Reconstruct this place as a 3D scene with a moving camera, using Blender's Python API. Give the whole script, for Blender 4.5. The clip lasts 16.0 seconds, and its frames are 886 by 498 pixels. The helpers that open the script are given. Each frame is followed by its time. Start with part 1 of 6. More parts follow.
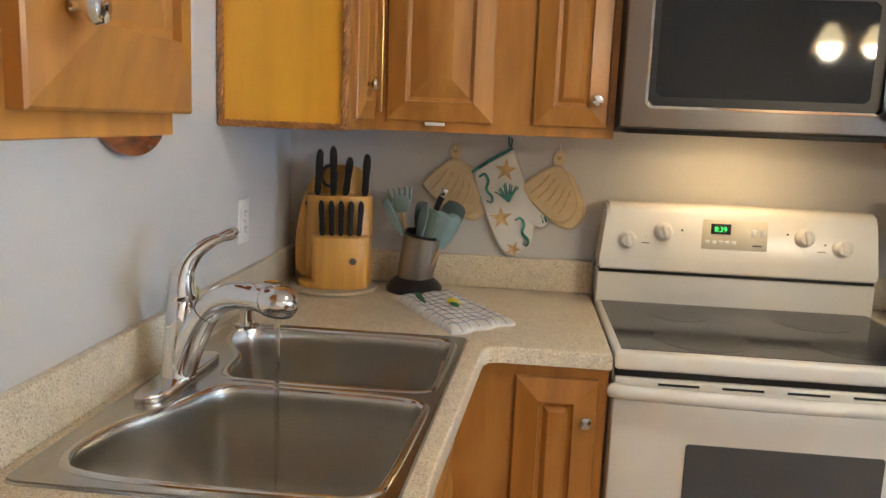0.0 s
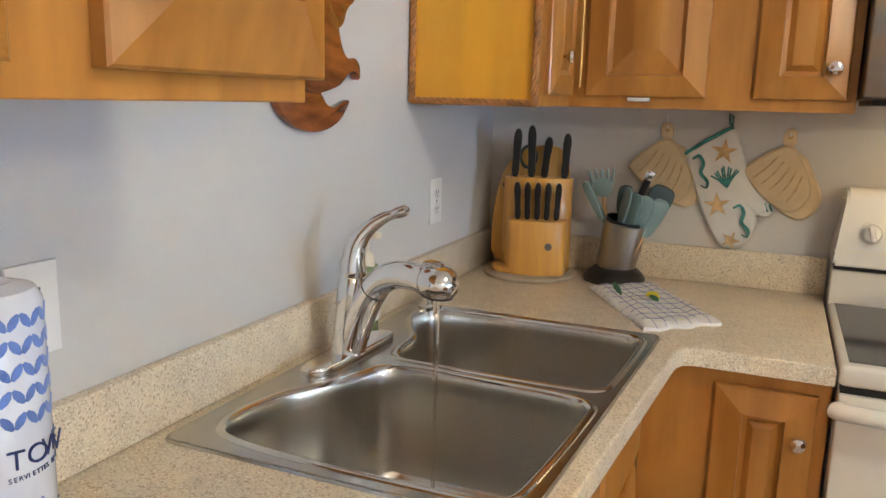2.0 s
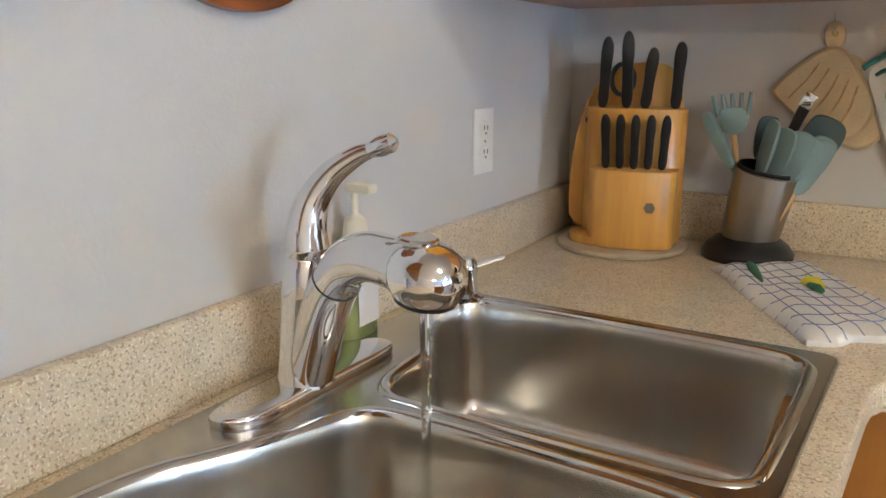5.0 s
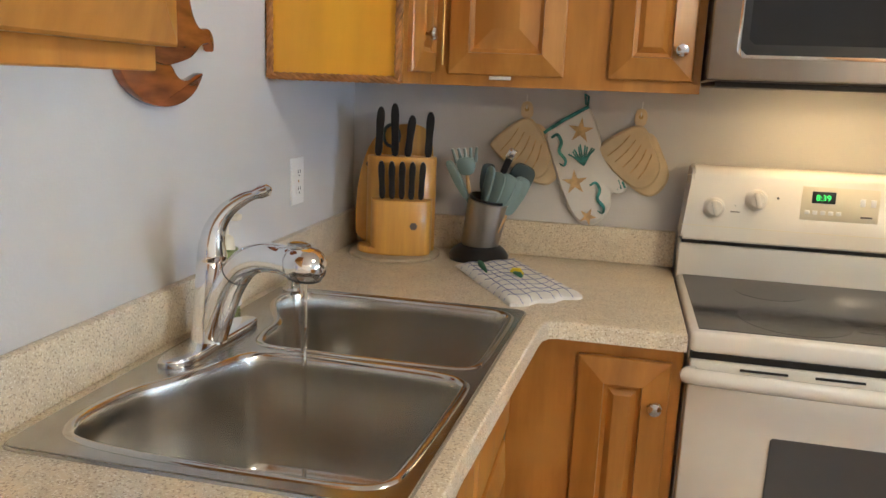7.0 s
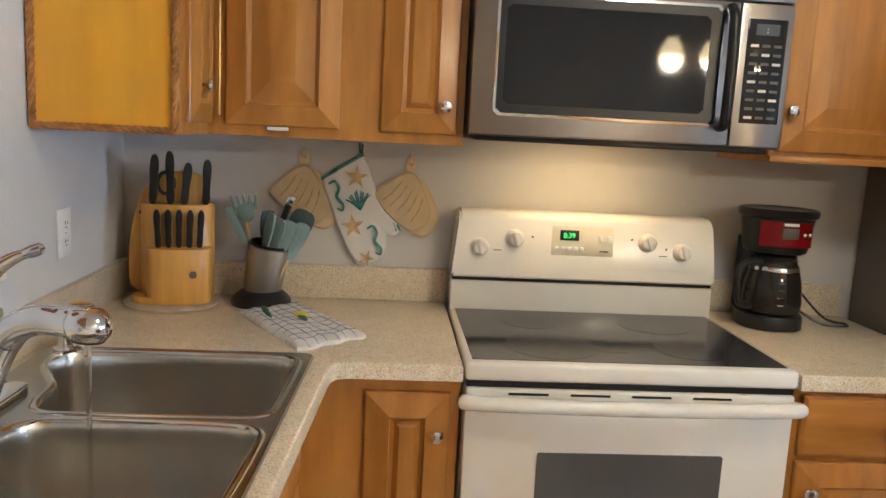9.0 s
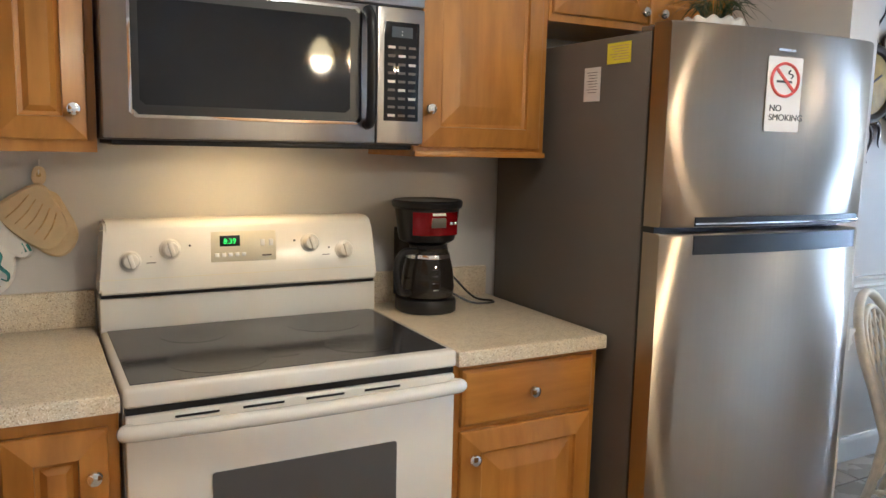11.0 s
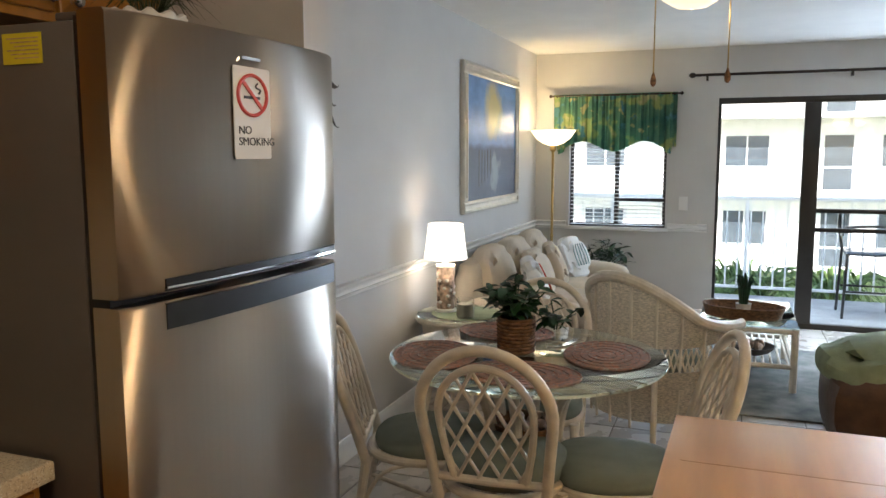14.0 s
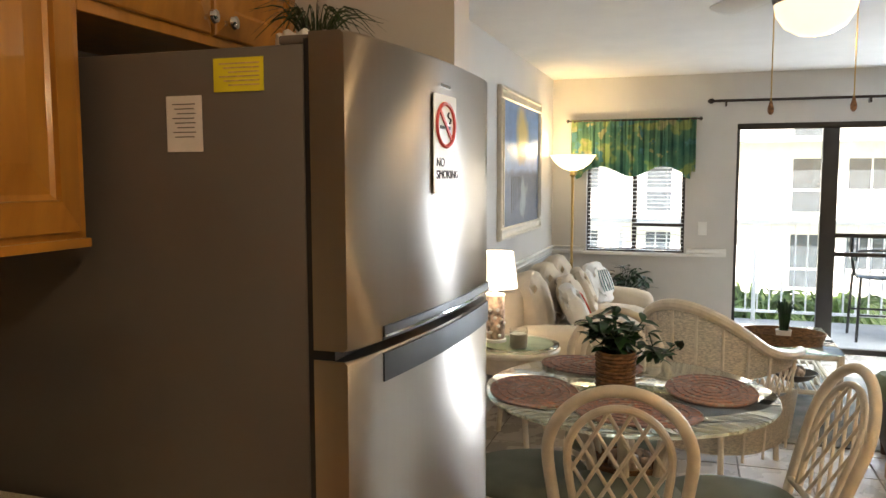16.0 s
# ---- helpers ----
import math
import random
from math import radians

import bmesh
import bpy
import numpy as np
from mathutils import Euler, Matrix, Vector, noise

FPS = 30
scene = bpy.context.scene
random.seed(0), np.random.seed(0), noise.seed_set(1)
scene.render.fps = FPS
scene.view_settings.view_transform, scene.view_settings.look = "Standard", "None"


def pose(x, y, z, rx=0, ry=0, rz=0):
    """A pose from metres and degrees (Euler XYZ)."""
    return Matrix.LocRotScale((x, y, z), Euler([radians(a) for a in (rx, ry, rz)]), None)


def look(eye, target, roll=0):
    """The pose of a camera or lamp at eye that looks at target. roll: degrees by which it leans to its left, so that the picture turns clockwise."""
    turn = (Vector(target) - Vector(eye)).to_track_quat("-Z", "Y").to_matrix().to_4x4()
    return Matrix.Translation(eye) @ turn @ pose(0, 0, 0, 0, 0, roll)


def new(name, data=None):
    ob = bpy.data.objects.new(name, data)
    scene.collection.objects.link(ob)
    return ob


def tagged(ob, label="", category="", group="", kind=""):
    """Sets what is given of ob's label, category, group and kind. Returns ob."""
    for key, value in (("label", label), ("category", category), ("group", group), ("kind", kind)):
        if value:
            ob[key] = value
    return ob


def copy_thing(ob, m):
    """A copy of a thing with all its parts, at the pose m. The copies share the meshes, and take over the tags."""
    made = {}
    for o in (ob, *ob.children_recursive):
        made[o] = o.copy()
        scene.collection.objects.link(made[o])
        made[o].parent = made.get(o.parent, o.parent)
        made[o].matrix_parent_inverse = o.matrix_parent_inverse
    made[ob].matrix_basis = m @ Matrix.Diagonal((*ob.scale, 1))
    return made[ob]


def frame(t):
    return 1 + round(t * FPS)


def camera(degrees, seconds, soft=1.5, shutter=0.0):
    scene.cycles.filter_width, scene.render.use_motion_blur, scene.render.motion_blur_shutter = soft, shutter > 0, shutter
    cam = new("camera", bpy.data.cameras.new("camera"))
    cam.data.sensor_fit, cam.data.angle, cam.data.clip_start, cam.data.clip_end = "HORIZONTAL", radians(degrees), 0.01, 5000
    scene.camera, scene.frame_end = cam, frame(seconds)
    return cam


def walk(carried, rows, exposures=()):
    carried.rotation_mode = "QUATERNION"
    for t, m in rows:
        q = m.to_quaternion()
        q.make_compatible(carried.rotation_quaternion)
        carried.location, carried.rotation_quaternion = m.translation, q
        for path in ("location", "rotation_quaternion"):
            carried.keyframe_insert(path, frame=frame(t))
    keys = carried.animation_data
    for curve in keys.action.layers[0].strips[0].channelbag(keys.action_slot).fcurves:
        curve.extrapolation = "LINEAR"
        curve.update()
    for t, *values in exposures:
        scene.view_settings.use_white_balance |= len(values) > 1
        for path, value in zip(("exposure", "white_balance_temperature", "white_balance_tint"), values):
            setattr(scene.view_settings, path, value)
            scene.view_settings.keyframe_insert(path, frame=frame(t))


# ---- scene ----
cam = camera(59.6, 16.0)
PATH = [
    (0, (0.071, -0.149, 1.415), (-0.121, 1.814, 1.086), 2.3),
    (0.5, (0.087, -0.084, 1.42), (-0.42, 1.819, 1.068), 1.9),
    (1, (0.126, -0.04, 1.41), (-0.517, 1.818, 1.045), 1.7),
    (1.5, (0.146, -0.04, 1.408), (-0.575, 1.786, 1.031), 1.6),
    (2, (0.158, -0.024, 1.392), (-0.617, 1.78, 1.013), 1.4),
    (2.5, (0.149, 0.105, 1.344), (-0.682, 1.884, 0.966), 1.1),
    (3, (0.073, 0.333, 1.308), (-0.828, 2.081, 0.945), 0.6),
    (3.5, (0.009, 0.531, 1.25), (-0.992, 2.205, 0.807), 0.3),
    (3.7, (-0.005, 0.601, 1.23), (-1.037, 2.251, 0.77), 0.2),
    (5.8, (0.033, 0.411, 1.318), (-0.846, 2.138, 0.822), 0.5),
    (6, (0.059, 0.351, 1.323), (-0.76, 2.111, 0.841), 0.7),
    (6.5, (0.138, 0.143, 1.345), (-0.505, 1.981, 0.889), 1.5),
    (7, (0.136, -0.002, 1.382), (-0.293, 1.907, 0.968), 2.2),
    (7.5, (0.107, -0.072, 1.408), (-0.15, 1.875, 1.03), 2.5),
    (8, (0.117, -0.085, 1.416), (0.009, 1.883, 1.078), 2.3),
    (8.2, (0.117, -0.092, 1.421), (0.067, 1.882, 1.101), 2.6),
    (10.3, (0.125, -0.055, 1.416), (0.67, 1.846, 1.117), 1.7),
    (10.5, (0.127, -0.057, 1.427), (0.769, 1.813, 1.125), 1.6),
    (11, (0.153, -0.052, 1.42), (1.093, 1.693, 1.15), 1.3),
    (11.5, (0.232, -0.076, 1.424), (1.459, 1.481, 1.161), 0.6),
    (12, (0.302, -0.092, 1.435), (1.75, 1.26, 1.157), 0.1),
    (12.5, (0.364, -0.055, 1.432), (1.989, 1.076, 1.149), 0.0),
    (13, (0.476, 0.071, 1.446), (2.223, 1.005, 1.174), -0.2),
    (13.5, (0.533, 0.22, 1.458), (2.357, 0.998, 1.2), -0.2),
    (14, (0.481, 0.384, 1.479), (2.342, 1.073, 1.237), -0.1),
    (14.5, (0.498, 0.554, 1.476), (2.362, 1.244, 1.251), -0.3),
    (15, (0.493, 0.723, 1.476), (2.36, 1.407, 1.263), -0.4),
    (15.5, (0.447, 0.831, 1.506), (2.331, 1.471, 1.303), -0.3),
    (16, (0.433, 0.876, 1.502), (2.33, 1.48, 1.317), -0.1),
]
walk(cam, [(t, look(eye, target, roll)) for t, eye, target, roll in PATH],
     [(0, 2.2, 5400, 10), (3.5, 2.45, 5300, 10), (8.2, 2.25, 5400, 10), (10.5, 2.35, 5200, 10), (11.2, 2.15, 5200, 10), (12.5, 1.6, 5800, 10), (13.5, 1.25, 6100, 12), (14.5, 1.2, 6300, 12), (15.5, 1.55, 6800, 14), (16, 1.6, 7100, 14)])

# ---- light ----
world = bpy.data.worlds.new("world")
scene.world = world
world.use_nodes = True
wn = world.node_tree
sky = wn.nodes.new("ShaderNodeTexSky")
sky.sky_type, sky.sun_disc = "NISHITA", False
sky.sun_elevation, sky.sun_rotation = radians(35), radians(247)
wn.links.new(sky.outputs[0], wn.nodes["Background"].inputs[0])
wn.nodes["Background"].inputs[1].default_value = 0.15
scene.view_settings.exposure = 0.0


def lamp(name, kind, m, power, colour, size=0.1, size_y=None, angle=None):
    d = bpy.data.lights.new(name, kind)
    d.energy, d.color = power, colour
    if kind == "AREA":
        d.shape, d.size, d.size_y = "RECTANGLE", size, size_y or size
    elif kind == "SUN":
        d.angle = angle
    else:
        d.shadow_soft_size = size
    ob = new(name, d)
    ob.matrix_world = m
    return ob


WARM, COOL = (1.0, 0.86, 0.66), (0.68, 0.83, 1.0)
lamp("sun", "SUN", look((-12, -5, 9), (0, 0, 0)), 5.0, (1, 0.95, 0.88), angle=0.009)
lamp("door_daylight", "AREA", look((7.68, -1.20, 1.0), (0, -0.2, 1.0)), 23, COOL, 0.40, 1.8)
lamp("balcony_sky", "AREA", look((8.35, -0.2, 2.75), (5.0, 0.2, 0.6)), 72, COOL, 2.6, 1.0)
# added fill that brightens the kitchen from above; no fixture is known here
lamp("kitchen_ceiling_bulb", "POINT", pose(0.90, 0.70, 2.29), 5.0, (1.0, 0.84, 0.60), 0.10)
for k in range(3):
    a = radians(120 * k + 20)
    lamp("chandelier_bulb", "POINT", pose(1.93 + 0.16 * math.cos(a), -1.2 + 0.16 * math.sin(a), 1.930), 5.4, (1.0, 0.76, 0.46), 0.055)
lamp("fan_bulb", "POINT", pose(3.12, 0.52, 1.97), 3.4, (1, 0.75, 0.46), 0.07)
lamp("table_lamp_bulb", "POINT", pose(4.62, 1.90, 0.97), 1.1, (1, 0.86, 0.68), 0.04)
lamp("floor_lamp_bulb", "POINT", pose(7.22, 1.85, 1.72), 2.8, (1, 0.82, 0.5), 0.05)
lamp("hood_bulb", "AREA", look((0.66, 1.99, 1.396), (0.66, 2.08, 0.9)), 0.27, (1.0, 0.62, 0.24), 0.30, 0.06)

# ---- materials ----


def material(name, colour, rough=0.5, metal=0.0, vary=0.12, scale=8.0, stretch=(1, 1, 1), bump=0.0, bump_scale=60.0, second=None, spots=None, coat=0.0, trans=0.0, glow=0.0, ior=1.45, island=0.0, rough_vary=0.08, aniso=0.0):
    """A procedural surface: base colour varied at two scales, roughness varied, fine relief."""
    m = bpy.data.materials.new(name)
    m.use_nodes = True
    n, link = m.node_tree.nodes, m.node_tree.links.new
    b = n["Principled BSDF"]
    co = n.new("ShaderNodeTexCoord")
    mp = n.new("ShaderNodeMapping")
    mp.inputs["Scale"].default_value = stretch
    link(co.outputs["Object"], mp.inputs["Vector"])
    nz = n.new("ShaderNodeTexNoise")
    nz.inputs["Scale"].default_value, nz.inputs["Detail"].default_value = scale, 8
    link(mp.outputs[0], nz.inputs["Vector"])
    ramp = n.new("ShaderNodeMix")
    ramp.data_type = "RGBA"
    c2 = second or tuple(c * (1 - 2.2 * vary) for c in colour)
    c1 = tuple(min(1, c * (1 + vary)) for c in colour)
    ramp.inputs[6].default_value, ramp.inputs[7].default_value = (*c2, 1), (*c1, 1)
    mr = n.new("ShaderNodeMapRange")
    mr.inputs[1].default_value, mr.inputs[2].default_value = 0.32, 0.68
    link(nz.outputs[0], mr.inputs[0])
    link(mr.outputs[0], ramp.inputs[0])
    out = ramp.outputs[2]
    if spots:
        for sc, amount, col in spots:
            v = n.new("ShaderNodeTexNoise")
            v.inputs["Scale"].default_value, v.inputs["Detail"].default_value = sc, 2
            link(co.outputs["Object"], v.inputs["Vector"])
            r = n.new("ShaderNodeMapRange")
            r.inputs[1].default_value, r.inputs[2].default_value = 1 - amount, 1 - amount + 0.06
            link(v.outputs[0], r.inputs[0])
            x = n.new("ShaderNodeMix")
            x.data_type = "RGBA"
            x.inputs[7].default_value = (*col, 1)
            link(r.outputs[0], x.inputs[0])
            link(out, x.inputs[6])
            out = x.outputs[2]
    if island:
        g = n.new("ShaderNodeObjectInfo")
        h = n.new("ShaderNodeHueSaturation")
        r = n.new("ShaderNodeMapRange")
        r.inputs[3].default_value, r.inputs[4].default_value = 1 - island, 1 + island
        link(g.outputs["Random"], r.inputs[0])
        link(r.outputs[0], h.inputs["Value"])
        link(out, h.inputs["Color"])
        out = h.outputs[0]
    link(out, b.inputs["Base Color"])
    rr = n.new("ShaderNodeMapRange")
    rr.inputs[3].default_value, rr.inputs[4].default_value = max(0.0, rough - rough_vary), min(1, rough + rough_vary)
    link(nz.outputs[0], rr.inputs[0])
    link(rr.outputs[0], b.inputs["Roughness"])
    b.inputs["Metallic"].default_value = metal
    b.inputs["Coat Weight"].default_value = coat
    b.inputs["Coat Roughness"].default_value = 0.15
    b.inputs["Transmission Weight"].default_value = trans
    b.inputs["IOR"].default_value = ior
    if glow:
        link(out, b.inputs["Emission Color"])
        b.inputs["Emission Strength"].default_value = glow
    if aniso:
        tn = n.new("ShaderNodeTangent")
        tn.direction_type, tn.axis = "RADIAL", "Z"
        link(tn.outputs[0], b.inputs["Tangent"])
        b.inputs["Anisotropic"].default_value, b.inputs["Anisotropic Rotation"].default_value = aniso, 0.25
    if bump:
        bn = n.new("ShaderNodeTexNoise")
        bn.inputs["Scale"].default_value, bn.inputs["Detail"].default_value = bump_scale, 4
        link(mp.outputs[0], bn.inputs["Vector"])
        bp = n.new("ShaderNodeBump")
        bp.inputs["Strength"].default_value, bp.inputs["Distance"].default_value = bump, 0.004
        link(bn.outputs[0], bp.inputs["Height"])
        link(bp.outputs[0], b.inputs["Normal"])
    return m


def glass_material(name, colour, rough=0.0, ior=1.45):
    m = bpy.data.materials.new(name)
    m.use_nodes = True
    b = m.node_tree.nodes["Principled BSDF"]
    b.inputs["Base Color"].default_value = (*colour, 1)
    b.inputs["Roughness"].default_value, b.inputs["IOR"].default_value, b.inputs["Transmission Weight"].default_value = rough, ior, 1
    return m


PAINT = material("wall_paint", (0.60, 0.585, 0.56), 0.55, vary=0.02, scale=3, bump=0.12, bump_scale=180)
CEIL = material("ceiling_paint", (0.76, 0.74, 0.70), 0.8, vary=0.02, scale=4, bump=0.4, bump_scale=90)
TRIM = material("white_trim", (0.80, 0.79, 0.76), 0.35, vary=0.02, scale=5)
WOOD = material("maple_honey", (0.45, 0.205, 0.034), 0.34, vary=0.10, scale=5, stretch=(5, 5, 0.7), second=(0.355, 0.148, 0.023), bump=0.05, bump_scale=30, coat=0.25, spots=[(2.2, 0.36, (0.47, 0.215, 0.038))], island=0.06)
WOODX = material("maple_honey_cross", (0.45, 0.205, 0.034), 0.34, vary=0.10, scale=5, stretch=(0.7, 5, 5), second=(0.355, 0.148, 0.023), bump=0.05, bump_scale=30, coat=0.25)
PANELY = material("yellow_maple_panel", (0.82, 0.42, 0.022), 0.36, vary=0.05, scale=4, stretch=(4, 4, 0.6), second=(0.74, 0.36, 0.018), coat=0.25)
ROPE = material("rope_moulding_wood", (0.43, 0.19, 0.05), 0.5, vary=0.2, scale=40)
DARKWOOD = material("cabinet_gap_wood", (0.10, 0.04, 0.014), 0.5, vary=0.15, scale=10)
TOPWOOD = material("peninsula_wood", (0.60, 0.33, 0.14), 0.40, vary=0.06, scale=4, stretch=(0.8, 6, 6), second=(0.52, 0.27, 0.105), coat=0.12, spots=[(1.8, 0.38, (0.62, 0.36, 0.16))])
LAMINATE = material("speckled_laminate", (0.71, 0.61, 0.44), 0.33, vary=0.06, scale=30, spots=[(240, 0.44, (0.45, 0.35, 0.23)), (300, 0.43, (0.84, 0.78, 0.66)), (190, 0.34, (0.36, 0.28, 0.19))], coat=0.1)
STEEL = material("brushed_steel", (0.40, 0.375, 0.345), 0.36, 1.0, vary=0.012, scale=9, stretch=(8, 8, 0.3), rough_vary=0.04, aniso=0.8)
FRIDGESTEEL = material("fridge_steel", (0.37, 0.325, 0.275), 0.30, 1.0, vary=0.012, scale=9, stretch=(8, 8, 0.12), rough_vary=0.03, aniso=0.97, bump=0.16, bump_scale=0.9)
SINKSTEEL = material("sink_steel", (0.50, 0.49, 0.46), 0.22, 1.0, vary=0.03, scale=10, stretch=(6, 0.6, 6), bump=0.0, bump_scale=80, rough_vary=0.06)
BOWLSTEEL = material("bowl_steel", (0.64, 0.62, 0.57), 0.25, 1.0, vary=0.012, scale=6, stretch=(9, 9, 0.5), bump=0.0, rough_vary=0.03)
RIMSTEEL = material("polished_rim_steel", (0.66, 0.64, 0.60), 0.12, 1.0, vary=0.02, scale=8, rough_vary=0.03)
CHROME = material("chrome", (0.80, 0.81, 0.83), 0.05, 1.0, vary=0.01, scale=3, rough_vary=0.02)
WHITE = material("white_enamel", (0.78, 0.75, 0.68), 0.22, vary=0.015, scale=4, coat=0.3)
CREAM = material("cream_plastic", (0.74, 0.68, 0.52), 0.35, vary=0.02, scale=6)
PLASTIC = material("white_plastic", (0.80, 0.79, 0.76), 0.35, vary=0.01, scale=6)
BLACK = material("black_plastic", (0.012, 0.012, 0.013), 0.32, vary=0.1, scale=20, rough_vary=0.06)
BLACKGLASS = material("black_glass", (0.012, 0.013, 0.016), 0.045, vary=0.05, scale=4, rough_vary=0.02)
COOKGLASS = material("ceramic_cooktop", (0.05, 0.05, 0.055), 0.10, vary=0.05, scale=200, spots=[(400, 0.4, (0.10, 0.10, 0.10))], rough_vary=0.03)
RING = material("cooktop_ring", (0.018, 0.018, 0.02), 0.16, vary=0.1, scale=60)
OVENGLASS = material("oven_window", (0.10, 0.10, 0.10), 0.12, vary=0.04, scale=4)
GREY = material("fridge_side_grey", (0.120, 0.103, 0.088), 0.42, vary=0.03, scale=3, bump=0.1, bump_scale=300)
REDP = material("red_plastic", (0.30, 0.006, 0.010), 0.15, vary=0.05, scale=8, coat=0.5)
GLASS = glass_material("clear_glass", (0.96, 0.98, 0.97))
TABLEGLASS = glass_material("table_glass", (0.80, 0.93, 0.88), ior=1.5)
COFFEE = material("carafe_glass", (0.05, 0.045, 0.04), 0.04, vary=0.05, scale=6, trans=0.55)
BAMBOO = material("bamboo_block", (0.64, 0.345, 0.055), 0.38, vary=0.08, scale=6, stretch=(9, 9, 0.6), second=(0.54, 0.27, 0.055), coat=0.2)
BOARD = material("round_board", (0.48, 0.40, 0.28), 0.5, vary=0.08, scale=20)
SAGE = material("sage_silicone", (0.19, 0.26, 0.25), 0.5, vary=0.05, scale=9)
DARKSAGE = material("dark_silicone", (0.05, 0.075, 0.075), 0.5, vary=0.05, scale=9)
LIGHTWOOD = material("light_wood", (0.55, 0.36, 0.17), 0.5, vary=0.1, scale=9, stretch=(6, 6, 1))
QUILT = material("quilted_cotton", (0.70, 0.56, 0.34), 0.9, vary=0.05, scale=14, bump=0.4, bump_scale=260)
CLOTH = material("white_cotton", (0.76, 0.75, 0.72), 0.9, vary=0.03, scale=14, bump=0.35, bump_scale=300)
BLUE = material("blue_thread", (0.22, 0.26, 0.50), 0.9, vary=0.1, scale=40)
GREENP = material("green_print", (0.06, 0.22, 0.13), 0.6, vary=0.15, scale=60)
TEAL = material("teal_print", (0.08, 0.30, 0.28), 0.9, vary=0.25, scale=60)
SAND = material("sand_print", (0.62, 0.42, 0.20), 0.9, vary=0.15, scale=60)
YELLOW = material("yellow_paper", (0.78, 0.66, 0.03), 0.6, vary=0.03, scale=9)
PAPER = material("white_paper", (0.76, 0.72, 0.68), 0.6, vary=0.03, scale=12)
INK = material("dark_ink", (0.05, 0.05, 0.055), 0.6, vary=0.05, scale=9)
RED = material("sign_red", (0.66, 0.08, 0.06), 0.45, vary=0.05, scale=9)
WRAPBLUE = material("wrapper_blue", (0.15, 0.24, 0.62), 0.3, vary=0.08, scale=30)
WRAP = material("roll_wrapper", (0.72, 0.75, 0.83), 0.22, vary=0.04, scale=18, bump=0.3, bump_scale=25, coat=0.4)
NAVY = material("wrapper_navy", (0.02, 0.035, 0.16), 0.3, vary=0.05, scale=30)
ARTWOOD = material("carved_koa", (0.26, 0.075, 0.018), 0.2, vary=0.25, scale=9, stretch=(1, 1, 5), coat=0.7)
TILE = material("floor_tile", (0.52, 0.47, 0.41), 0.28, vary=0.05, scale=5, spots=[(7, 0.36, (0.58, 0.54, 0.48))], island=0.05)
GROUT = material("grout", (0.24, 0.21, 0.18), 0.9, vary=0.1, scale=20)
RATTAN = material("whitewashed_rattan", (0.74, 0.66, 0.54), 0.36, vary=0.06, scale=20, stretch=(1, 1, 1), bump=0.15, bump_scale=120, coat=0.15)
CUSHION = material("sage_cushion", (0.20, 0.225, 0.185), 0.85, vary=0.06, scale=10, bump=0.35, bump_scale=260)
SOFA = material("cream_upholstery", (0.62, 0.53, 0.41), 0.9, vary=0.05, scale=8, bump=0.3, bump_scale=200)
LEATHER = material("brown_leather", (0.075, 0.035, 0.018), 0.4, vary=0.15, scale=14, bump=0.4, bump_scale=70)
THROW = material("green_throw", (0.26, 0.31, 0.20), 0.9, vary=0.08, scale=14, bump=0.6, bump_scale=90)
LEAF = material("leaf", (0.022, 0.075, 0.022), 0.38, vary=0.35, scale=14, island=0.3)
LEAFB = material("bright_leaf", (0.20, 0.30, 0.09), 0.5, vary=0.35, scale=9)
BASKET = material("woven_basket", (0.24, 0.12, 0.05), 0.7, vary=0.3, scale=40, stretch=(1, 1, 3), bump=0.8, bump_scale=80)
BRASS = material("antique_brass", (0.48, 0.33, 0.13), 0.3, 1.0, vary=0.08, scale=12)
BRONZE = material("dark_bronze", (0.045, 0.032, 0.024), 0.4, 0.6, vary=0.15, scale=16)
SHADE = material("lit_lamp_shade", (0.95, 0.88, 0.76), 0.8, vary=0.02, scale=12, glow=0.75)
BOWL = material("lit_glass_bowl", (1.0, 0.80, 0.50), 0.4, vary=0.02, scale=6, glow=1.1)
BELL = material("lit_bell_glass", (1.0, 0.70, 0.32), 0.4, vary=0.02, scale=6, glow=4.5)
FROST = material("lit_fan_glass", (1.0, 0.83, 0.56), 0.4, vary=0.02, scale=6, glow=0.5)
RUG = material("grey_rug", (0.22, 0.215, 0.19), 0.95, vary=0.3, scale=7, bump=0.9, bump_scale=120, second=(0.10, 0.105, 0.10))
ALU = material("dark_aluminium", (0.06, 0.055, 0.05), 0.4, 0.7, vary=0.05, scale=9)
RAILW = material("white_railing", (0.80, 0.80, 0.78), 0.5, vary=0.03, scale=9)
STUCCO = material("white_stucco", (0.88, 0.87, 0.84), 0.9, vary=0.04, scale=3, bump=0.3, bump_scale=40)
OUTGLASS = material("far_window_glass", (0.10, 0.12, 0.14), 0.1, vary=0.1, scale=3)
CONCRETE = material("balcony_concrete", (0.42, 0.41, 0.39), 0.85, vary=0.08, scale=5)
GRASS = material("lawn", (0.07, 0.12, 0.03), 0.9, vary=0.3, scale=3)
SHELL = material("white_ceramic", (0.78, 0.76, 0.72), 0.3, vary=0.03, scale=9, coat=0.3)
SOAP = material("pale_soap", (0.62, 0.72, 0.30), 0.15, vary=0.05, scale=6, trans=0.6)
GREENLED = material("green_display", (0.10, 0.85, 0.12), 0.4, vary=0.01, scale=3, glow=0.35)
WAX = material("candle_wax", (0.62, 0.58, 0.44), 0.35, vary=0.05, scale=9, coat=0.6)
